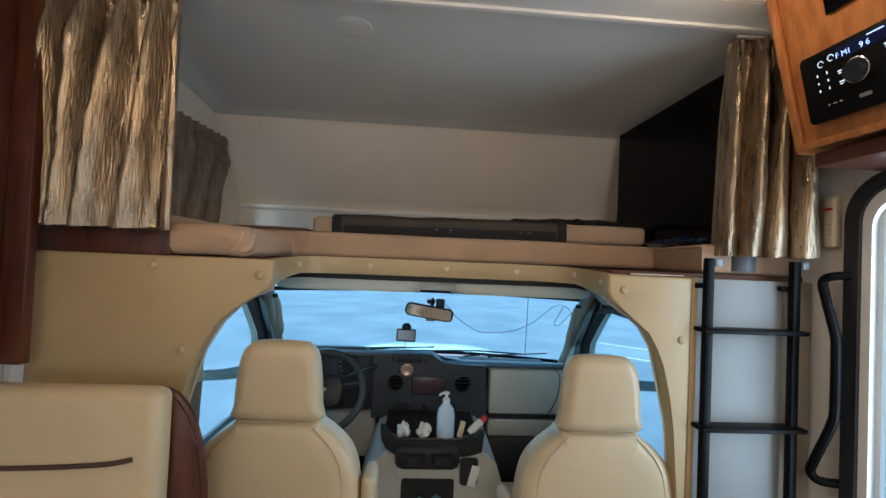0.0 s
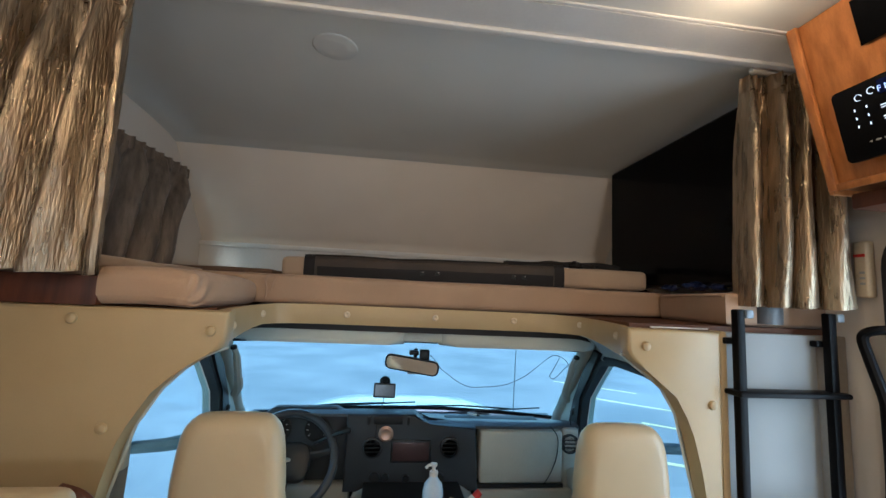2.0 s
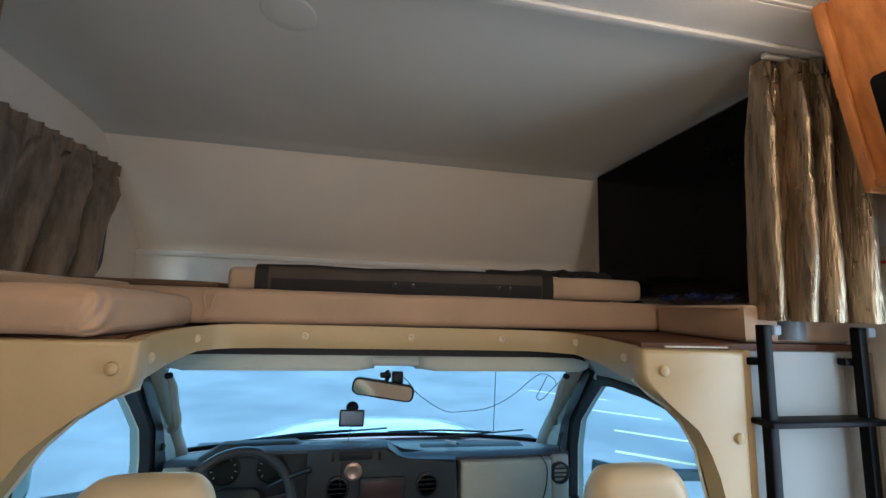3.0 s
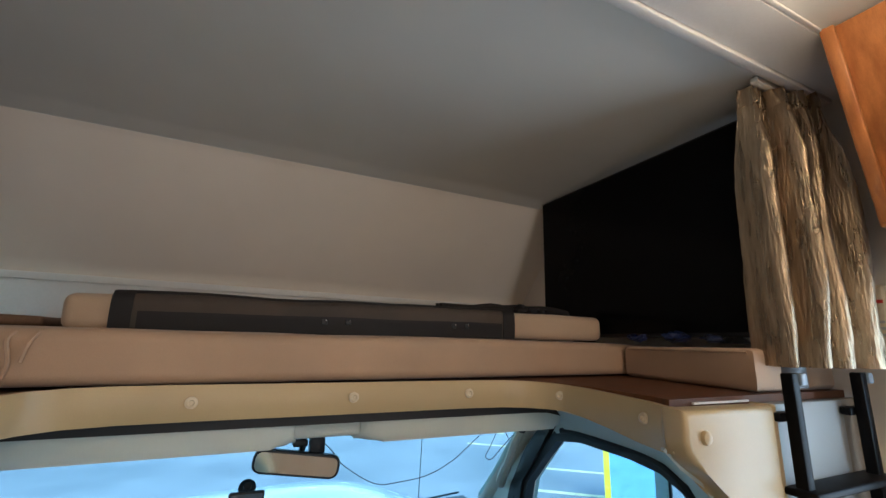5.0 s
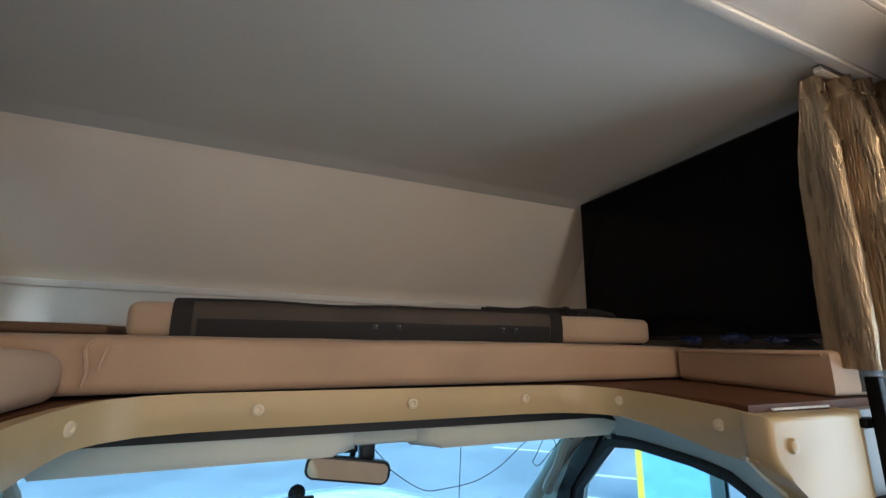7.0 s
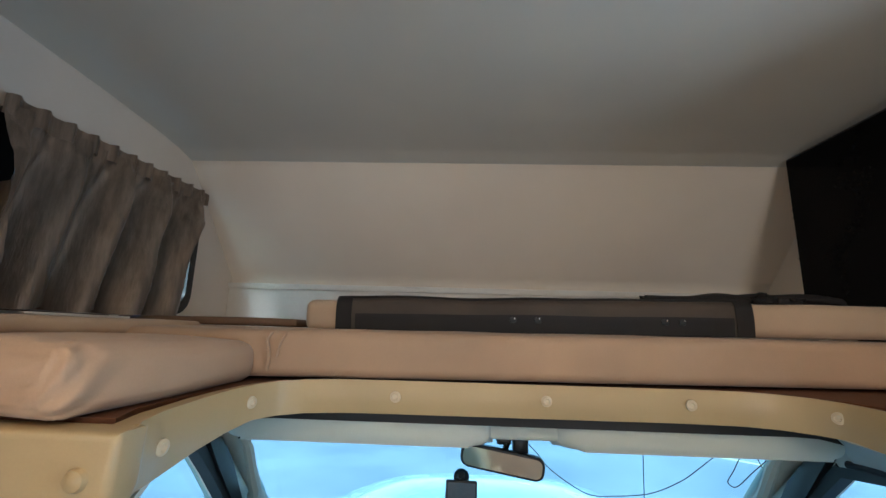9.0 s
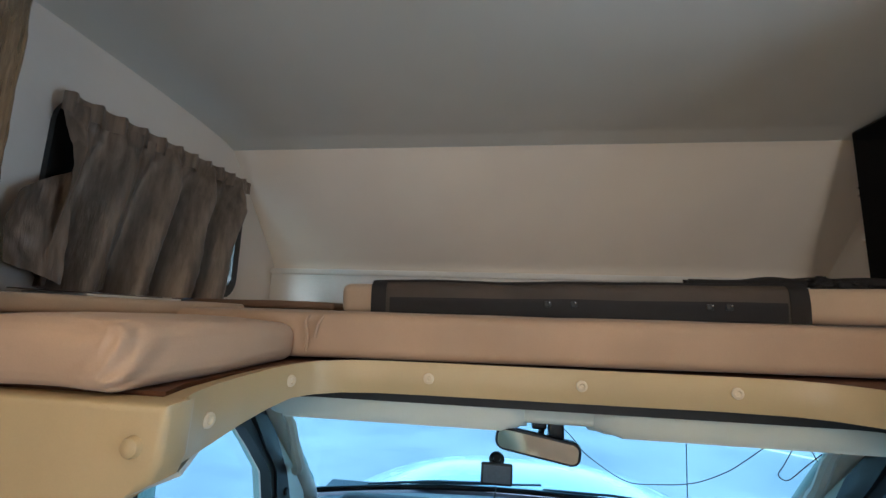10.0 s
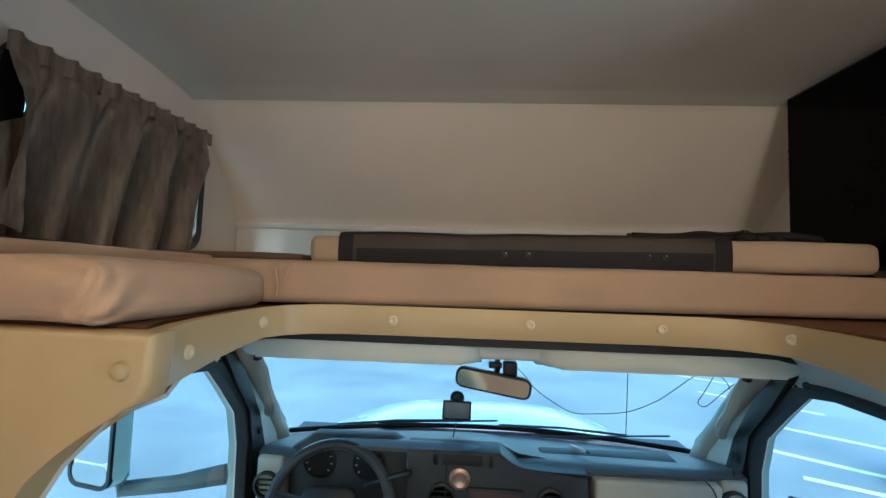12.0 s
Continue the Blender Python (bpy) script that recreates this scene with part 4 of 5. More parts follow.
# ---- bunk: window with curtain ----
win = thing("window_1", (-1.17, 0.71, 1.5), "black-framed bunk window behind a short curtain", "window", "structure")
part("window_frame", ring(rounded(0.345, 1.092, 1.497, 1.955, 0.075), rounded(0.402, 1.058, 1.532, 1.918, 0.052), "x", -1.172, -1.155), PLASTIC, win, "glossy black window frame")
part("inner_frame", ring(rounded(0.402, 1.058, 1.532, 1.918, 0.052), rounded(0.425, 1.035, 1.555, 1.895, 0.04), "x", -1.20, -1.18), PLASTIC, win)
p = part("window_pane", prism(rounded(0.41, 1.05, 1.54, 1.91, 0.045), "x", -1.196, -1.192), CLEAR, win)
p.visible_shadow = False
wc = thing("window_curtain", (-1.13, 0.7, 1.49), "short taupe crinkled curtain over the bunk window", "curtain")


def along_wall(f):
    def g(u, v):
        x, y, z = f(u, v)
        x -= 0.055 * min(1, 2 * v) * u ** 3
        return (-1.118 - (y - 0.0), x, z + 0.035 * (u - 0.5) * (1 - v) * 0.6)
    return g


part("cloth", sheet(along_wall(drape(0.325, 1.050, 0.0, 1.488, 1.925, 4.4, 0.046, 4.2, 0.945, -0.022, lean=1.8)), 150, 50, 0.0015), CURTAIN2, wc, smooth=70)
part("heading", sheet(lambda u, v: (-1.118 + 0.010 * math.sin(2 * math.pi * 11 * u), 0.322 + 0.738 * u, 1.945 - 0.045 * v + 0.02 * (u - 0.5) + 0.006 * abs(math.sin(math.pi * 11 * u)) * (1 - v)), 110, 4, 0.002), CURTAIN2, wc, "ruffled curtain heading", smooth=70)
part("side_flap", sheet(lambda u, v: (-1.105 - 0.02 * math.sin(3 * u + 2 * v) + 0.006 * noise.noise(Vector((u * 6, v * 6, 2))), 0.262 + 0.10 * u + 0.02 * abs(v - 0.4) * (1 - u), 1.755 - 0.07 * (1 - u) * (1 - v) - 0.26 * v + 0.04 * (1 - u) * v), 24, 24, 0.002), CURTAIN2, wc, "bunched side flap of the curtain", smooth=70)

# ---- bunk: bedding and loose things ----
bol = thing("bolster_pad", (0.19, 0.76, 1.462), "long tan bed pad wrapped in dark safety net on mattress", "bed pad")
TILTB = pose(0.19, 0.76, 1.462) @ pose(0, 0, 0, 0, -0.6, -2.0) @ pose(-0.19, -0.76, -1.462)
part("pad", turn(pillow(-0.558, 0.955, 0.645, 0.90, 1.463, 1.545, 0.022, 0.004, 5.0), TILTB), CUSHION, bol, smooth=70)


def net(u, v):
    x = -0.462 + 1.04 * u
    s = [(0.640, 1.463), (0.636, 1.50), (0.638, 1.538), (0.655, 1.553), (0.75, 1.557), (0.85, 1.553)]
    k = v * (len(s) - 1)
    i = min(int(k), len(s) - 2)
    k -= i
    y, z = (s[i][j] * (1 - k) + s[i + 1][j] * k for j in (0, 1))
    w = noise.noise(Vector((x * 5, v * 2, 3)))
    return (x, y - 0.003 * w, z + 0.005 * w * min(1, v * 2))


safety = part("safety_net", turn(sheet(net, 70, 20, 0.0025), TILTB), MESH, bol, "dark brown mesh bunk net", smooth=70)


def web(a, b, c, d, lift):
    def f(u, v):
        x, y, z = net(a + (b - a) * u, c + (d - c) * v)
        return (x, y - lift, z + lift * 0.6 * (v > 0))
    return turn(sheet(f, 40, 14, 0.002), TILTB)


part("border", web(-0.005, 0.035, 0.0, 1.0, 0.004), STRAP, safety, "black webbing border", smooth=70)
part("border", web(0.965, 1.005, 0.0, 1.0, 0.004), STRAP, safety, "black webbing border", smooth=70)
part("hem", web(0.045, 0.96, -0.0, 0.24, 0.003), STRAP, safety, "black hem of the net", smooth=70)
part("hem", web(0.0, 1.0, 0.55, 0.64, 0.003), STRAP, safety, "black top hem of the net", smooth=70)
for u in (0.44, 0.50, 0.80, 0.84):
    x, y, z = net(u, 0.18)
    part("buckle", turn(box(x - 0.008, x + 0.008, y - 0.009, y - 0.004, z - 0.007, z + 0.007, 0.002), TILTB), PLASTIC, safety, "small black strap buckle")
    part("rivet", turn(lathe([(0.0022, 0), (0.0022, 0.002), (0.001, 0.003)], pose(x + 0.004, y - 0.009, z + 0.004, 90), 8), TILTB), CHROME, safety)
rs = random.Random(4)
straps = thing("net_strap", (0.62, 0.74, 1.55), "bunched black webbing straps lying on the bed pad", "strap")
for k in range(4):
    pts = [(0.36 + 0.10 * i + rs.uniform(-0.02, 0.02), 0.70 + 0.02 * k + rs.uniform(-0.02, 0.02), 1.563 + abs(math.sin(i * 1.3 + k)) * 0.014 * (i > 1)) for i in range(6)]
    part("webbing", tube(smooth_path(pts), 0.014, 6, flat=0.35), STRAP, straps)
part("knot", box(0.69, 0.75, 0.68, 0.73, 1.553, 1.575, 0.010, 3), STRAP, straps)

solid("thin_pad", pillow(-1.145, -0.85, 0.05, 0.69, 1.440, 1.470, 0.010, 0.002, 8.0), CUSHION, "thin beige pad lying on the mattress by the window", "bed pad", smooth=70)
solid("brown_pad", pillow(-1.145, -0.61, 0.75, 1.14, 1.464, 1.486, 0.009, 0.002, 12.0), BROWNCUSH, "thin brown pad lying on the mattress near the window", "bed pad", smooth=70)
mag = thing("magazine", (-1.07, 0.46, 1.472), "dark magazine with white pages lying on the thin pad", "magazine")
part("cover", turn(box(-0.07, 0.07, -0.13, 0.13, 0.006, 0.0085), pose(-1.06, 0.42, 1.474, 0, 2, 6)), mat("dark_cover", (0.05, 0.035, 0.03), 0.4), mag)
part("page_block", turn(box(-0.072, 0.074, -0.12, 0.17, 0.0, 0.005, 0.001), pose(-1.058, 0.44, 1.474, 0, 1, 4)), WHITE, mag, "white pages")

tv = thing("television", (0.99, 0.48, 1.466), "large black flat television standing on the bunk along the side wall", "television")
part("case", box(0.973, 1.02, 0.02, 0.958, 1.484, 2.078, 0.006), PLASTIC, tv)
part("screen", box(0.9700, 0.9735, 0.030, 0.950, 1.496, 2.068), SCREEN, tv, "glossy black screen")
for y in (0.2, 0.76):
    part("foot", prism([(0.95, 1.467), (1.06, 1.467), (1.01, 1.486), (0.985, 1.486)], "y", y - 0.012, y + 0.012), PLASTIC, tv)
# Chrome chips draw the small reflections on the bezel edge; they are no lights.
for z in (1.893, 1.868, 1.73):
    part("reflection_dot", box(0.9685, 0.972, 0.950, 0.956, z - 0.004, z + 0.004), CHROME, tv, "small chrome dot drawn for a reflection on the bezel")
# Added blue lumps that imitate a faint blue reflection low in the screen.
REFLECT_BLUE = mat("blue_reflection", (0.006, 0.016, 0.075), 0.3, var=0.4, scale=20, bump=0.5, fine=60)
for x, y, r, s in ((0.935, 0.46, 0.026, 2.0), (0.94, 0.33, 0.03, 7.0), (0.935, 0.22, 0.024, 9.0)):
    crumple("bag_or_reflection", (x, y, 1.466), r, REFLECT_BLUE, "added dark blue lump standing in for a reflection in the television", "bag", s, 0.45)
solid("smoke_detector", lathe([(0.066, 2.1240), (0.066, 2.1215), (0.063, 2.1195), (0.058, 2.1200), (0.050, 2.1180), (0.030, 2.1172), (0.001, 2.117)], pose(-0.336, 0.16, 0), 32), CEIL, "round white smoke detector on the bunk ceiling", "smoke detector", smooth=50)
crumple("net_strap_end", (0.655, 0.70, 1.549), 0.030, STRAP, "crumpled black strap end on the bed pad", "strap", 3.0, 0.5)
crumple("net_strap_end", (0.735, 0.69, 1.549), 0.024, STRAP, "crumpled black strap end on the bed pad", "strap", 6.0, 0.5)

# ---- coach: ladder ----
GREYCAP = mat("grey_cap", (0.26, 0.32, 0.38), 0.4)
lad = thing("bunk_ladder", (0.94, -0.03, 0.0), "black metal bunk ladder hooked on the bulkhead", "ladder")
for x in (0.791, 1.066):
    part("rail", box(x - 0.012, x + 0.012, -0.026, -0.003, 0.0, 1.408, 0.004), BLACK, lad)
    part("hook", box(x - 0.028, x + 0.028, -0.003, 0.018, 1.315, 1.332, 0.003), BLACK, lad)
    part("end_cap", box(x + 0.012, x + 0.034, -0.030, -0.006, 1.385, 1.408, 0.004), GREYCAP, lad, "grey plastic end cap")
for z in (1.192, 0.902, 0.612, 0.322):
    part("rung", box(0.764, 1.092, -0.046, 0.012, z - 0.007, z + 0.007, 0.005, 3), BLACK, lad)
solid("tin_canister", lathe([(0.046, 1.362), (0.046, 1.415), (0.042, 1.42), (0.001, 1.42)], pose(0.965, 0.085, 0.008), 24), mat("dull_tin", (0.11, 0.115, 0.12), 0.45, metal=0.3, bump=0.1), "small silver tin standing on the bunk edge", "tin")

# ---- coach: overhead cabinet with stereo ----
P0 = Vector((0.845, -0.145, 2.122))
FACE = Matrix(((0, -0.2265, -0.974, P0.x), (-1, 0, 0, P0.y), (0, 0.974, -0.2265, P0.z), (0, 0, 0, 1)))
cab = thing("overhead_cabinet", (1.0, -0.7, 1.70), "cherry wood overhead cabinet with a built-in stereo", "cabinet")
SIDE = [(0.850, 2.120), (0.948, 1.712), (1.165, 1.712), (1.165, 2.120)]
part("body", turn(prism(SIDE, "y", -1.5, -0.155, 0.002), Matrix.Identity(4)), WOOD, cab)
part("stile", turn(box(0.0, 0.022, -0.425, 0.0, -0.004, 0.008, 0.003), FACE), WOOD, cab, "cherry wood edge stile")
part("end_panel", prism([(0.838, 2.121), (0.940, 1.700), (1.165, 1.700), (1.165, 2.121)], "y", -0.154, -0.142, 0.002), WOOD, cab)
part("bottom_rail", turn(box(0.022, 1.3, -0.428, -0.410, -0.004, 0.010, 0.003), FACE), WOOD, cab)
part("niche", turn(box(0.142, 0.62, -0.125, -0.02, 0.0005, 0.004), FACE), SCREEN, cab, "black cabinet opening")
# The dark wood here also paints the shade beneath the cabinet.
part("under_shelf", box(0.965, 1.165, -0.60, -0.17, 1.66, 1.698, 0.004), DARKWOOD, cab, "shelf below the cabinet, darkened to carry the shade there")

st = thing("stereo", tuple(FACE @ Vector((0.2, -0.3, 0.01))), "black wall stereo with blue display set in the cabinet", "stereo")
SX, SY = 0.066, -0.372
SM = FACE @ Matrix.Translation((SX, SY, 0.0))
part("fascia", turn(prism(rounded(0, 0.30, 0, 0.168, 0.008), "z", 0.0, 0.016, 0.003), SM), BLACK, st)
SK = SM @ Matrix.Translation((0.013, 0.0, 0.0))
disp = part("display", turn(box(0.080, 0.205, 0.128, 0.158, 0.016, 0.0175), SK), mat("display_navy", (0.006, 0.010, 0.05), 0.15, bump=0), st, "dark blue display")
knob = part("volume_knob", turn(lathe([(0.026, 0.016), (0.026, 0.026), (0.022, 0.034), (0.001, 0.034)], pose(0.120, 0.090, 0), 28), SK), PLASTIC, st, "large black volume knob")
part("knob_ring", turn(lathe([(0.029, 0.0162), (0.029, 0.022), (0.027, 0.023), (0.0265, 0.0165)], pose(0.120, 0.090, 0), 28), SK), CHROME, knob, "bright ring round the knob")
for u, v in ((0.040, 0.138), (0.066, 0.143)):
    part("round_button", turn(tube([(u + 0.007 * math.cos(2 * math.pi * k / 16), v + 0.007 * math.sin(2 * math.pi * k / 16), 0.0165) for k in range(14)], 0.0008, 6), SK), WHITEGLOW, st, "backlit round button")
for i in range(2):
    for j in range(3):
        part("key_light", turn(box(0.026 + 0.024 * i, 0.0285 + 0.024 * i, 0.072 + 0.019 * j, 0.078 + 0.019 * j, 0.016, 0.0168), SK), WHITEGLOW, st, "backlit preset number")
for u, v in ((0.076, 0.103), (0.076, 0.078), (0.178, 0.118), (0.178, 0.088), (0.205, 0.118), (0.205, 0.088)):
    part("key_light", turn(box(u, u + 0.011, v, v + 0.0025, 0.016, 0.0168), SK), WHITEGLOW, st, "backlit key legend")
    part("key_light", turn(box(u + 0.001, u + 0.010, v - 0.005, v - 0.003, 0.016, 0.0168), SK), WHITEGLOW, st, "backlit key legend")
for u, w in ((0.04, 0.005), (0.052, 0.010), (0.068, 0.006)):
    part("mark", turn(box(u, u + w, 0.034, 0.037, 0.016, 0.0166), SK), BEIGE, st)
part("badge", turn(prism(rounded(0.112, 0.140, 0.026, 0.035, 0.004), "z", 0.016, 0.0172), SK), CHROME, st, "small oval silver badge")


def words(text, size, m, material, parent, name="lettering"):
    cu = bpy.data.curves.new("txt", "FONT")
    cu.body, cu.size, cu.extrude = text, size, 0.0002
    tmp = bpy.data.objects.new("txt", cu)
    scene.collection.objects.link(tmp)
    me = bpy.data.meshes.new_from_object(tmp.evaluated_get(bpy.context.evaluated_depsgraph_get()))
    bpy.data.objects.remove(tmp)
    b = bmesh.new()
    b.from_mesh(me)
    bpy.data.meshes.remove(me)
    return part(name, turn(b, m), material, parent, "glowing blue-white lettering")


for k, ch in enumerate("FM1 96"):
    if ch != " ":
        words(ch, 0.018, SK @ Matrix.Translation((0.078 + 0.0135 * k, 0.134, 0.0178)), BLUEGLOW, disp, "letter" if ch in "FM" else "digit")
part("key_light", turn(box(0.150, 0.185, 0.1535, 0.156, 0.0176, 0.0182), SK), BLUEGLOW, disp)

# ---- coach: entry door side ----
door = thing("door_1", (1.16, -0.4, 0.05), "entry door frame with a black rubber seal and bright window", "door", "structure")
part("seal", ring(rounded(-0.72, -0.092, 0.03, 1.660, 0.13, 8), rounded(-0.68, -0.133, 0.06, 1.618, 0.095, 8), "x", 1.140, 1.169), RUBBER, door, "thick black rubber door seal")
part("frame", ring(rounded(-0.68, -0.133, 0.06, 1.618, 0.095, 8), rounded(-0.64, -0.158, 0.10, 1.588, 0.08, 8), "x", 1.150, 1.168), WHITE, door, "cream door frame")
p = part("window_pane", prism(rounded(-0.63, -0.13, 0.54, 1.605, 0.10), "x", 1.185, 1.189), CLEAR, door)
p.visible_shadow = False
part("pane_edge", ring(rounded(-0.645, -0.157, 0.10, 1.59, 0.08, 8), rounded(-0.62, -0.172, 0.52, 1.575, 0.08, 8), "x", 1.171, 1.184), WHITE, door)
bar = thing("grab_bar", (1.12, -0.09, 0.76), "bent black steel grab bar beside the entry door", "grab bar")
part("bar", tube(smooth_path([(1.168, -0.124, 1.372), (1.12, -0.088, 1.370), (1.108, -0.064, 1.352), (1.108, -0.074, 1.30), (1.106, -0.104, 1.205), (1.105, -0.109, 1.16), (1.105, -0.109, 1.00), (1.105, -0.100, 0.945), (1.107, -0.050, 0.825), (1.108, -0.038, 0.785), (1.118, -0.058, 0.768), (1.168, -0.09, 0.775)], 5), 0.0125, 10), BLACK, bar)
for y, z in ((-0.124, 1.372), (-0.09, 0.775)):
    part("mount", lathe([(0.020, 0), (0.020, 0.004), (0.015, 0.007), (0.012, 0.007)], pose(1.1695, y, z, 0, -90, 0), 16), BLACK, bar)
det = thing("gas_detector", (1.155, -0.04, 1.45), "white wall device with a red stripe near the entry door", "detector")
part("case", box(1.140, 1.169, -0.062, -0.024, 1.455, 1.610, 0.008, 3), CAP, det)
part("stripe", box(1.1385, 1.1402, -0.057, -0.029, 1.566, 1.574), mat("red_print", (0.6, 0.03, 0.02), 0.5, bump=0), det, "red stripe")
for z in (1.520, 1.505, 1.49):
    part("print", box(1.1385, 1.1402, -0.054, -0.042, z, z + 0.006), mat("grey_print", (0.4, 0.4, 0.4), 0.6, bump=0), det, "grey printed bar")

# ---- coach: dinette bench and panel ----
ben = thing("dinette_bench", (-0.9, -0.2, 0.0), "cream vinyl dinette backrest with brown piping and wood end", "bench")
bb = box(-1.16, -0.665, -0.222, -0.145, 0.45, 1.036, 0.030, 5)
part("backrest", bb, VINYL_SEAT, ben, smooth=70)
part("piping", tube(smooth_path([(-1.15, -0.2245, 0.858), (-0.95, -0.2245, 0.862), (-0.78, -0.2245, 0.872), (-0.715, -0.2235, 0.884)]), 0.006, 8), mat("brown_piping", (0.06, 0.03, 0.022), 0.5), ben, "dark brown piping")
END = [(-1.16, 0.0), (-0.598, 0.0), (-0.598, 0.70), (-0.603, 0.80), (-0.616, 0.88), (-0.640, 0.95), (-0.676, 0.998), (-0.72, 1.015), (-1.16, 1.015)]
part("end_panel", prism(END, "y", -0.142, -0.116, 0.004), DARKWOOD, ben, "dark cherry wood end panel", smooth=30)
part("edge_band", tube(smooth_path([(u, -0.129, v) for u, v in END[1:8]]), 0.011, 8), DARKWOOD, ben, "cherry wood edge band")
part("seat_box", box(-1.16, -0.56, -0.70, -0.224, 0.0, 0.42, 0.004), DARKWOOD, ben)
part("seat_cushion", box(-1.155, -0.57, -0.72, -0.224, 0.422, 0.50, 0.03, 4), VINYL_SEAT, ben, smooth=70)
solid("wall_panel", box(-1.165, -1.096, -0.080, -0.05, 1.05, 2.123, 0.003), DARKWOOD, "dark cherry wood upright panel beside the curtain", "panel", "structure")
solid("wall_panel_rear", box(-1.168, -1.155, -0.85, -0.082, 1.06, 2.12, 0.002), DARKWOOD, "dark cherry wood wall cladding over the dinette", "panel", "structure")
solid("trim_panel_edge", box(-1.165, -1.148, -0.045, -0.005, 0.9, 2.11, 0.002), WHITE, "narrow white edge trim", "trim", "structure")


# ---- ceiling lamps ----
def puck(x, y, share):
    p = thing("ceiling_light", (x, y, 2.10), "round warm white puck light set in the ceiling", "lamp", group="ceiling puck lights")
    part("rim", lathe([(0.052, 2.1245), (0.054, 2.118), (0.046, 2.112), (0.040, 2.114)], pose(x, y, 0), 24), WHITE, p)
    part("lens", lathe([(0.040, 2.1235), (0.038, 2.1125), (0.001, 2.111)], pose(x, y, 0), 24), LAMPGLOW, p)
    lamp("puck_lamp", (x, y, 2.06), LAMP * share, 0.035, WARM)


for x, y, share in PUCKS:
    puck(x, y, share)

# ---- outside ----
solid("ground", sheet(lambda u, v: (-300 + 600 * u, -300 + 600 * v, -0.85), 8, 8), ASPHALT, "pale grey damp asphalt parking lot", "ground", "structure")
# Black wipers in blue-grey, so the colour carries the sky they reflect.
WIPER = mat("wiper_sky_grey", (0.10, 0.12, 0.14), 0.4, bump=0.1)
hd = thing("motorhome_hood", (0, 1.6, 0.3), "white vehicle hood beyond the windshield with wipers", "vehicle hood")


def hood(u, v):
    x = -0.86 + 1.72 * u
    y = 1.33 + 0.85 * v
    bow = 1 - abs(2 * u - 1) ** 3.5
    dome = 0.055 * (0.5 + 0.5 * math.tanh(9 * (0.32 - abs(2 * u - 1) * 0.5)))
    return (x, y + 0.10 * bow * v, 0.60 + (0.155 - 0.06 * v) * bow + dome - 0.14 * v ** 3)


part("hood_panel", sheet(hood, 48, 20, -0.01), PAINT, hd, smooth=80)
for k, x0 in ((0, -0.55), (1, 0.12)):
    a = windscreen((x0 + 0.765) / 1.63, 0.0)
    b = windscreen((x0 + 0.50 + 0.765) / 1.63, 0.05)
    w = part("wiper", tube([(a[0], a[1] + 0.035, a[2] + 0.0), (0.5 * (a[0] + b[0]), 0.5 * (a[1] + b[1]) + 0.035, 0.5 * (a[2] + b[2]) + 0.008), (b[0], b[1] + 0.03, b[2])], 0.005, 6), WIPER, hd, "black windshield wiper, the sky's reflection put into its colour")
    part("wiper_blade", tube([(b[0] - 0.34, b[1] + 0.02, b[2] - 0.02), (b[0] + 0.16, b[1] + 0.02, b[2] + 0.01)], 0.004, 6), WIPER, w)
part("antenna", tube([(0.66, 1.55, 0.7), (0.66, 1.50, 1.35)], 0.002, 6), RUBBER, hd, "thin black antenna")
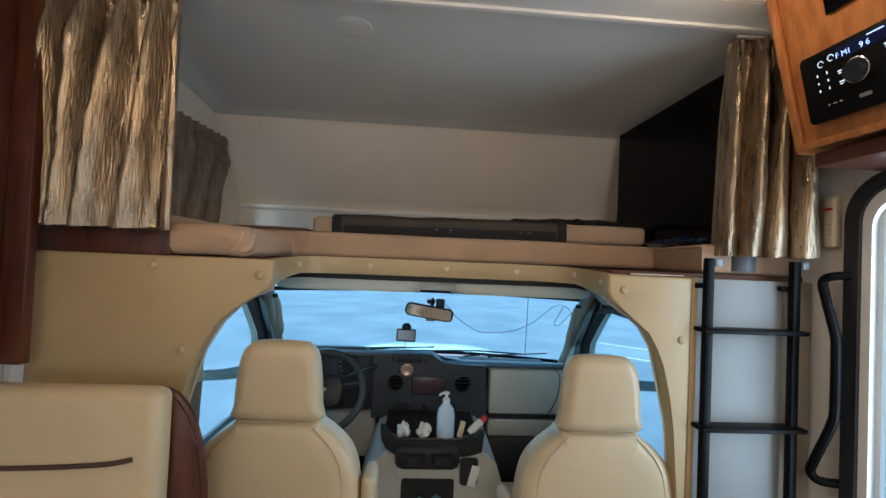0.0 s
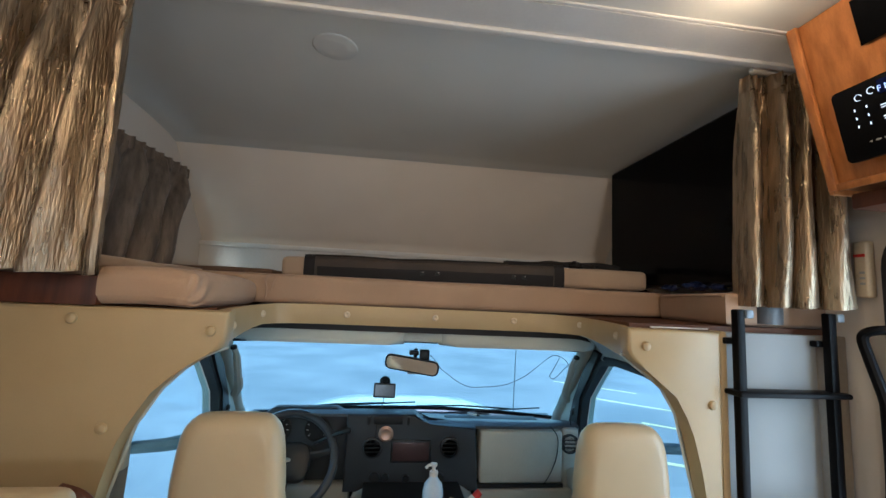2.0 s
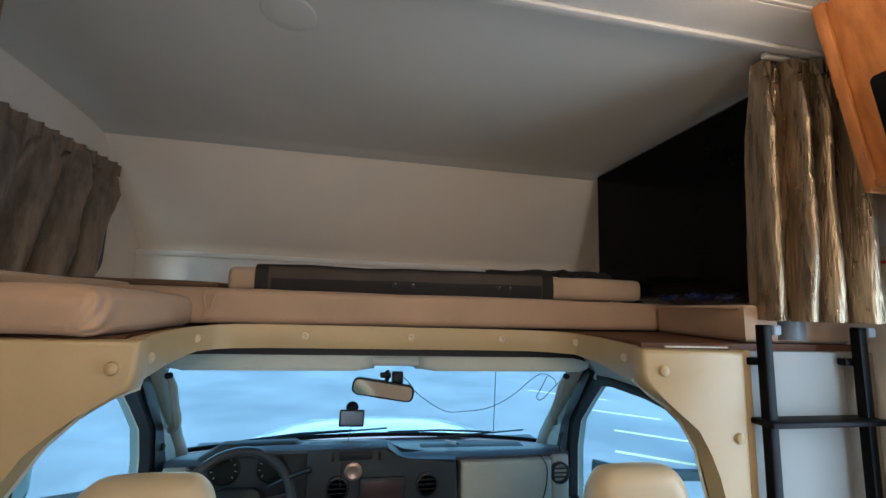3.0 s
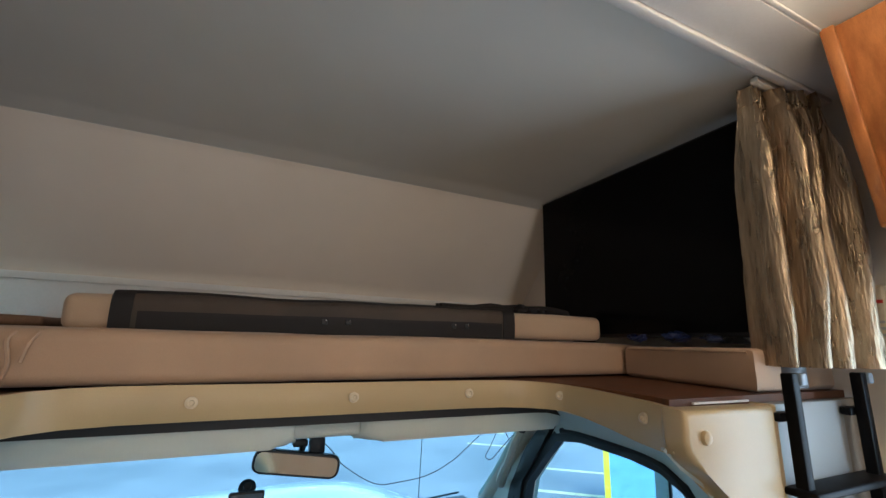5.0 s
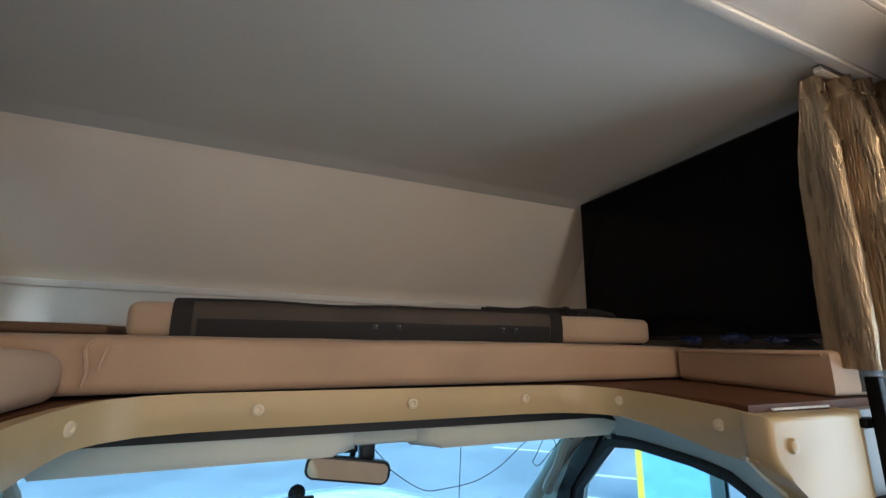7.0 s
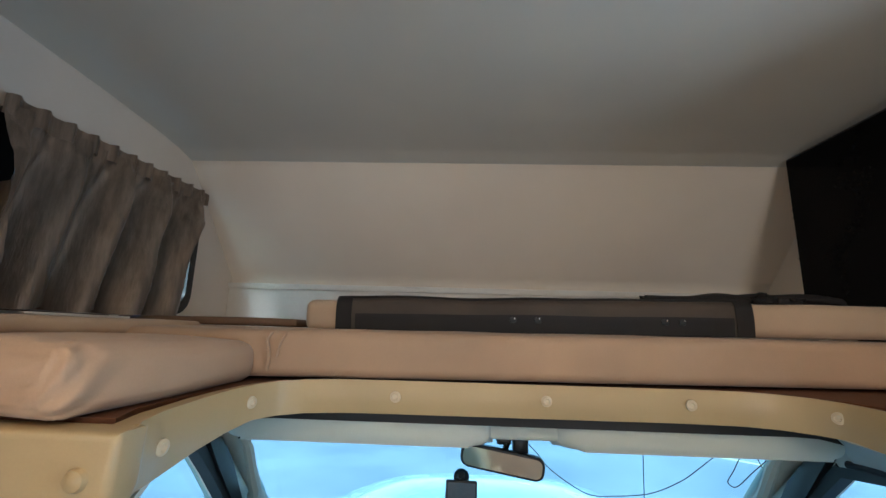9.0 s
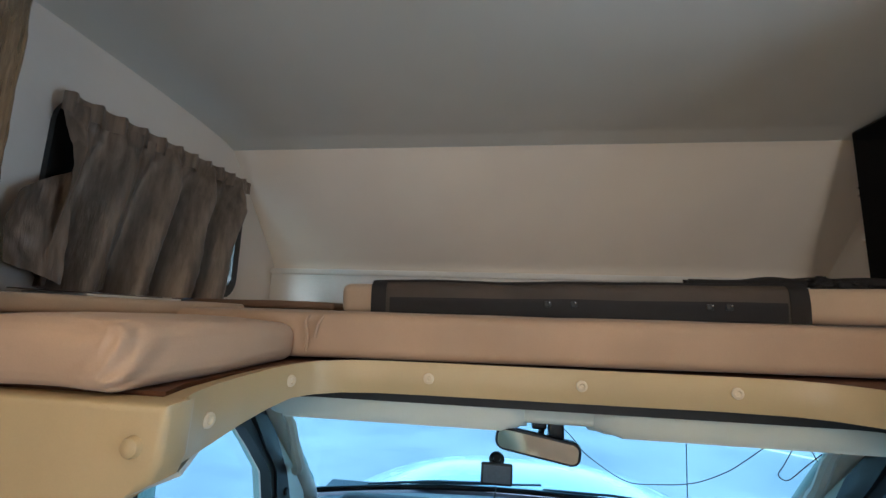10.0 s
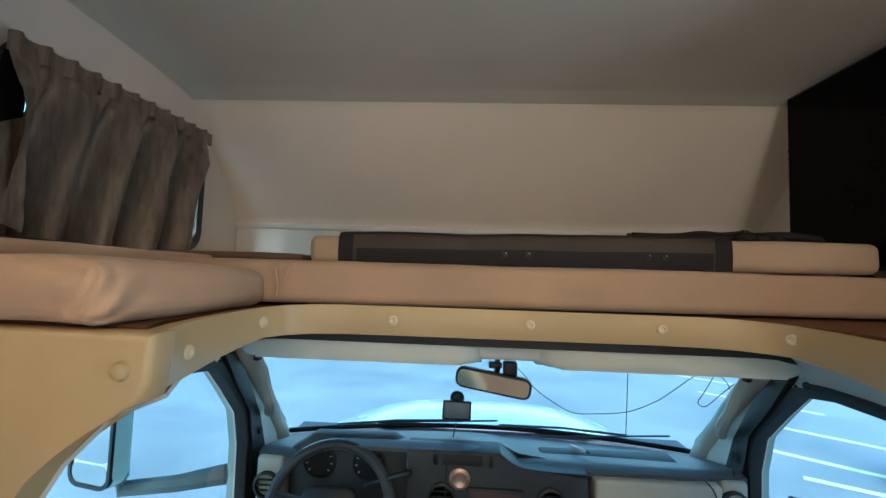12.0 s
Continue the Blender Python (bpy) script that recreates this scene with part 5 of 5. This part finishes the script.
for side in (-1, 1):
    m = thing("side_mirror", (1.02 * side, 0.6, 0.85), "large side mirror on a grey arm outside the cab door", "mirror", group="outside mirrors")
    cx = (1.09 if side < 0 else 1.25) * side
    part("housing", turn(prism(rounded(-0.075, 0.075, -0.10, 0.13, 0.035), "y", 0.0, 0.045, 0.012, 3), pose(cx, 0.60, 0.94, 0, 0, 12 * side)), PAINT, m, smooth=60)
    part("bezel", turn(ring(rounded(-0.073, 0.073, -0.098, 0.128, 0.035), rounded(-0.064, 0.064, -0.088, 0.118, 0.03), "y", -0.008, 0.004), pose(cx, 0.60, 0.94, 0, 0, 12 * side)), RUBBER, m)
    part("mirror_glass", turn(prism(rounded(-0.063, 0.063, -0.03, 0.117, 0.025), "y", -0.006, -0.002), pose(cx, 0.60, 0.94, 0, 0, 12 * side)), MIRROR, m)
    part("spot_glass", turn(prism(rounded(-0.060, 0.060, -0.086, -0.036, 0.018), "y", -0.006, -0.002), pose(cx, 0.60, 0.94, 0, 0, 12 * side)), MIRROR, m)
    part("arm", tube([(0.80 * side, 0.74, 0.83), (0.92 * side, 0.70, 0.815), (abs(cx) * side - 0.05 * side, 0.645, 0.82), (abs(cx) * side - 0.05 * side, 0.645, 0.86)], [0.03, 0.024, 0.022, 0.02], 8), mat("grey_arm", (0.18, 0.2, 0.21), 0.5), m, "grey mirror arm")


def stripe(x, y, length, width, deg, label):
    b = bmesh.new()
    for i in range(6):
        box(-length / 2 + length * i / 6 + 0.01 * (i % 2), -length / 2 + length * (i + 1) / 6, -width / 2, width / 2, 0, 0.004, bm=b)
    return solid("lot_line", turn(b, pose(x, y, -0.8495, 0, 0, deg)), LINE, label, "road marking", "structure")


for x, y, n, a in ((5.6, 10.3, 2.2, -40), (5.75, 8.3, 2.0, -40), (5.6, 6.45, 1.7, -39), (4.95, 5.25, 1.9, -38), (4.75, 4.55, 1.6, -30), (4.6, 3.4, 1.6, -38)):
    stripe(x, y, n, 0.11, a, "worn yellow hatch line painted on the asphalt")
sg = thing("framed_board", (5.1, 4.0, -0.85), "blue board in a rounded yellow frame standing in the lot", "sign board")
SG = pose(5.1, 4.0, -0.85, 0, 0, -50)
part("board", turn(prism(rounded(-0.48, 0.48, 0.05, 1.0, 0.12), "y", -0.01, 0.01), SG), mat("blue_board", (0.16, 0.36, 0.62), 0.5, var=0.1), sg)
part("frame", turn(ring(rounded(-0.55, 0.55, 0.0, 1.07, 0.17), rounded(-0.47, 0.47, 0.06, 0.99, 0.11), "y", -0.03, 0.03), SG), mat("yellow_frame", (0.75, 0.68, 0.03), 0.5, var=0.06), sg, "bright yellow rounded frame")
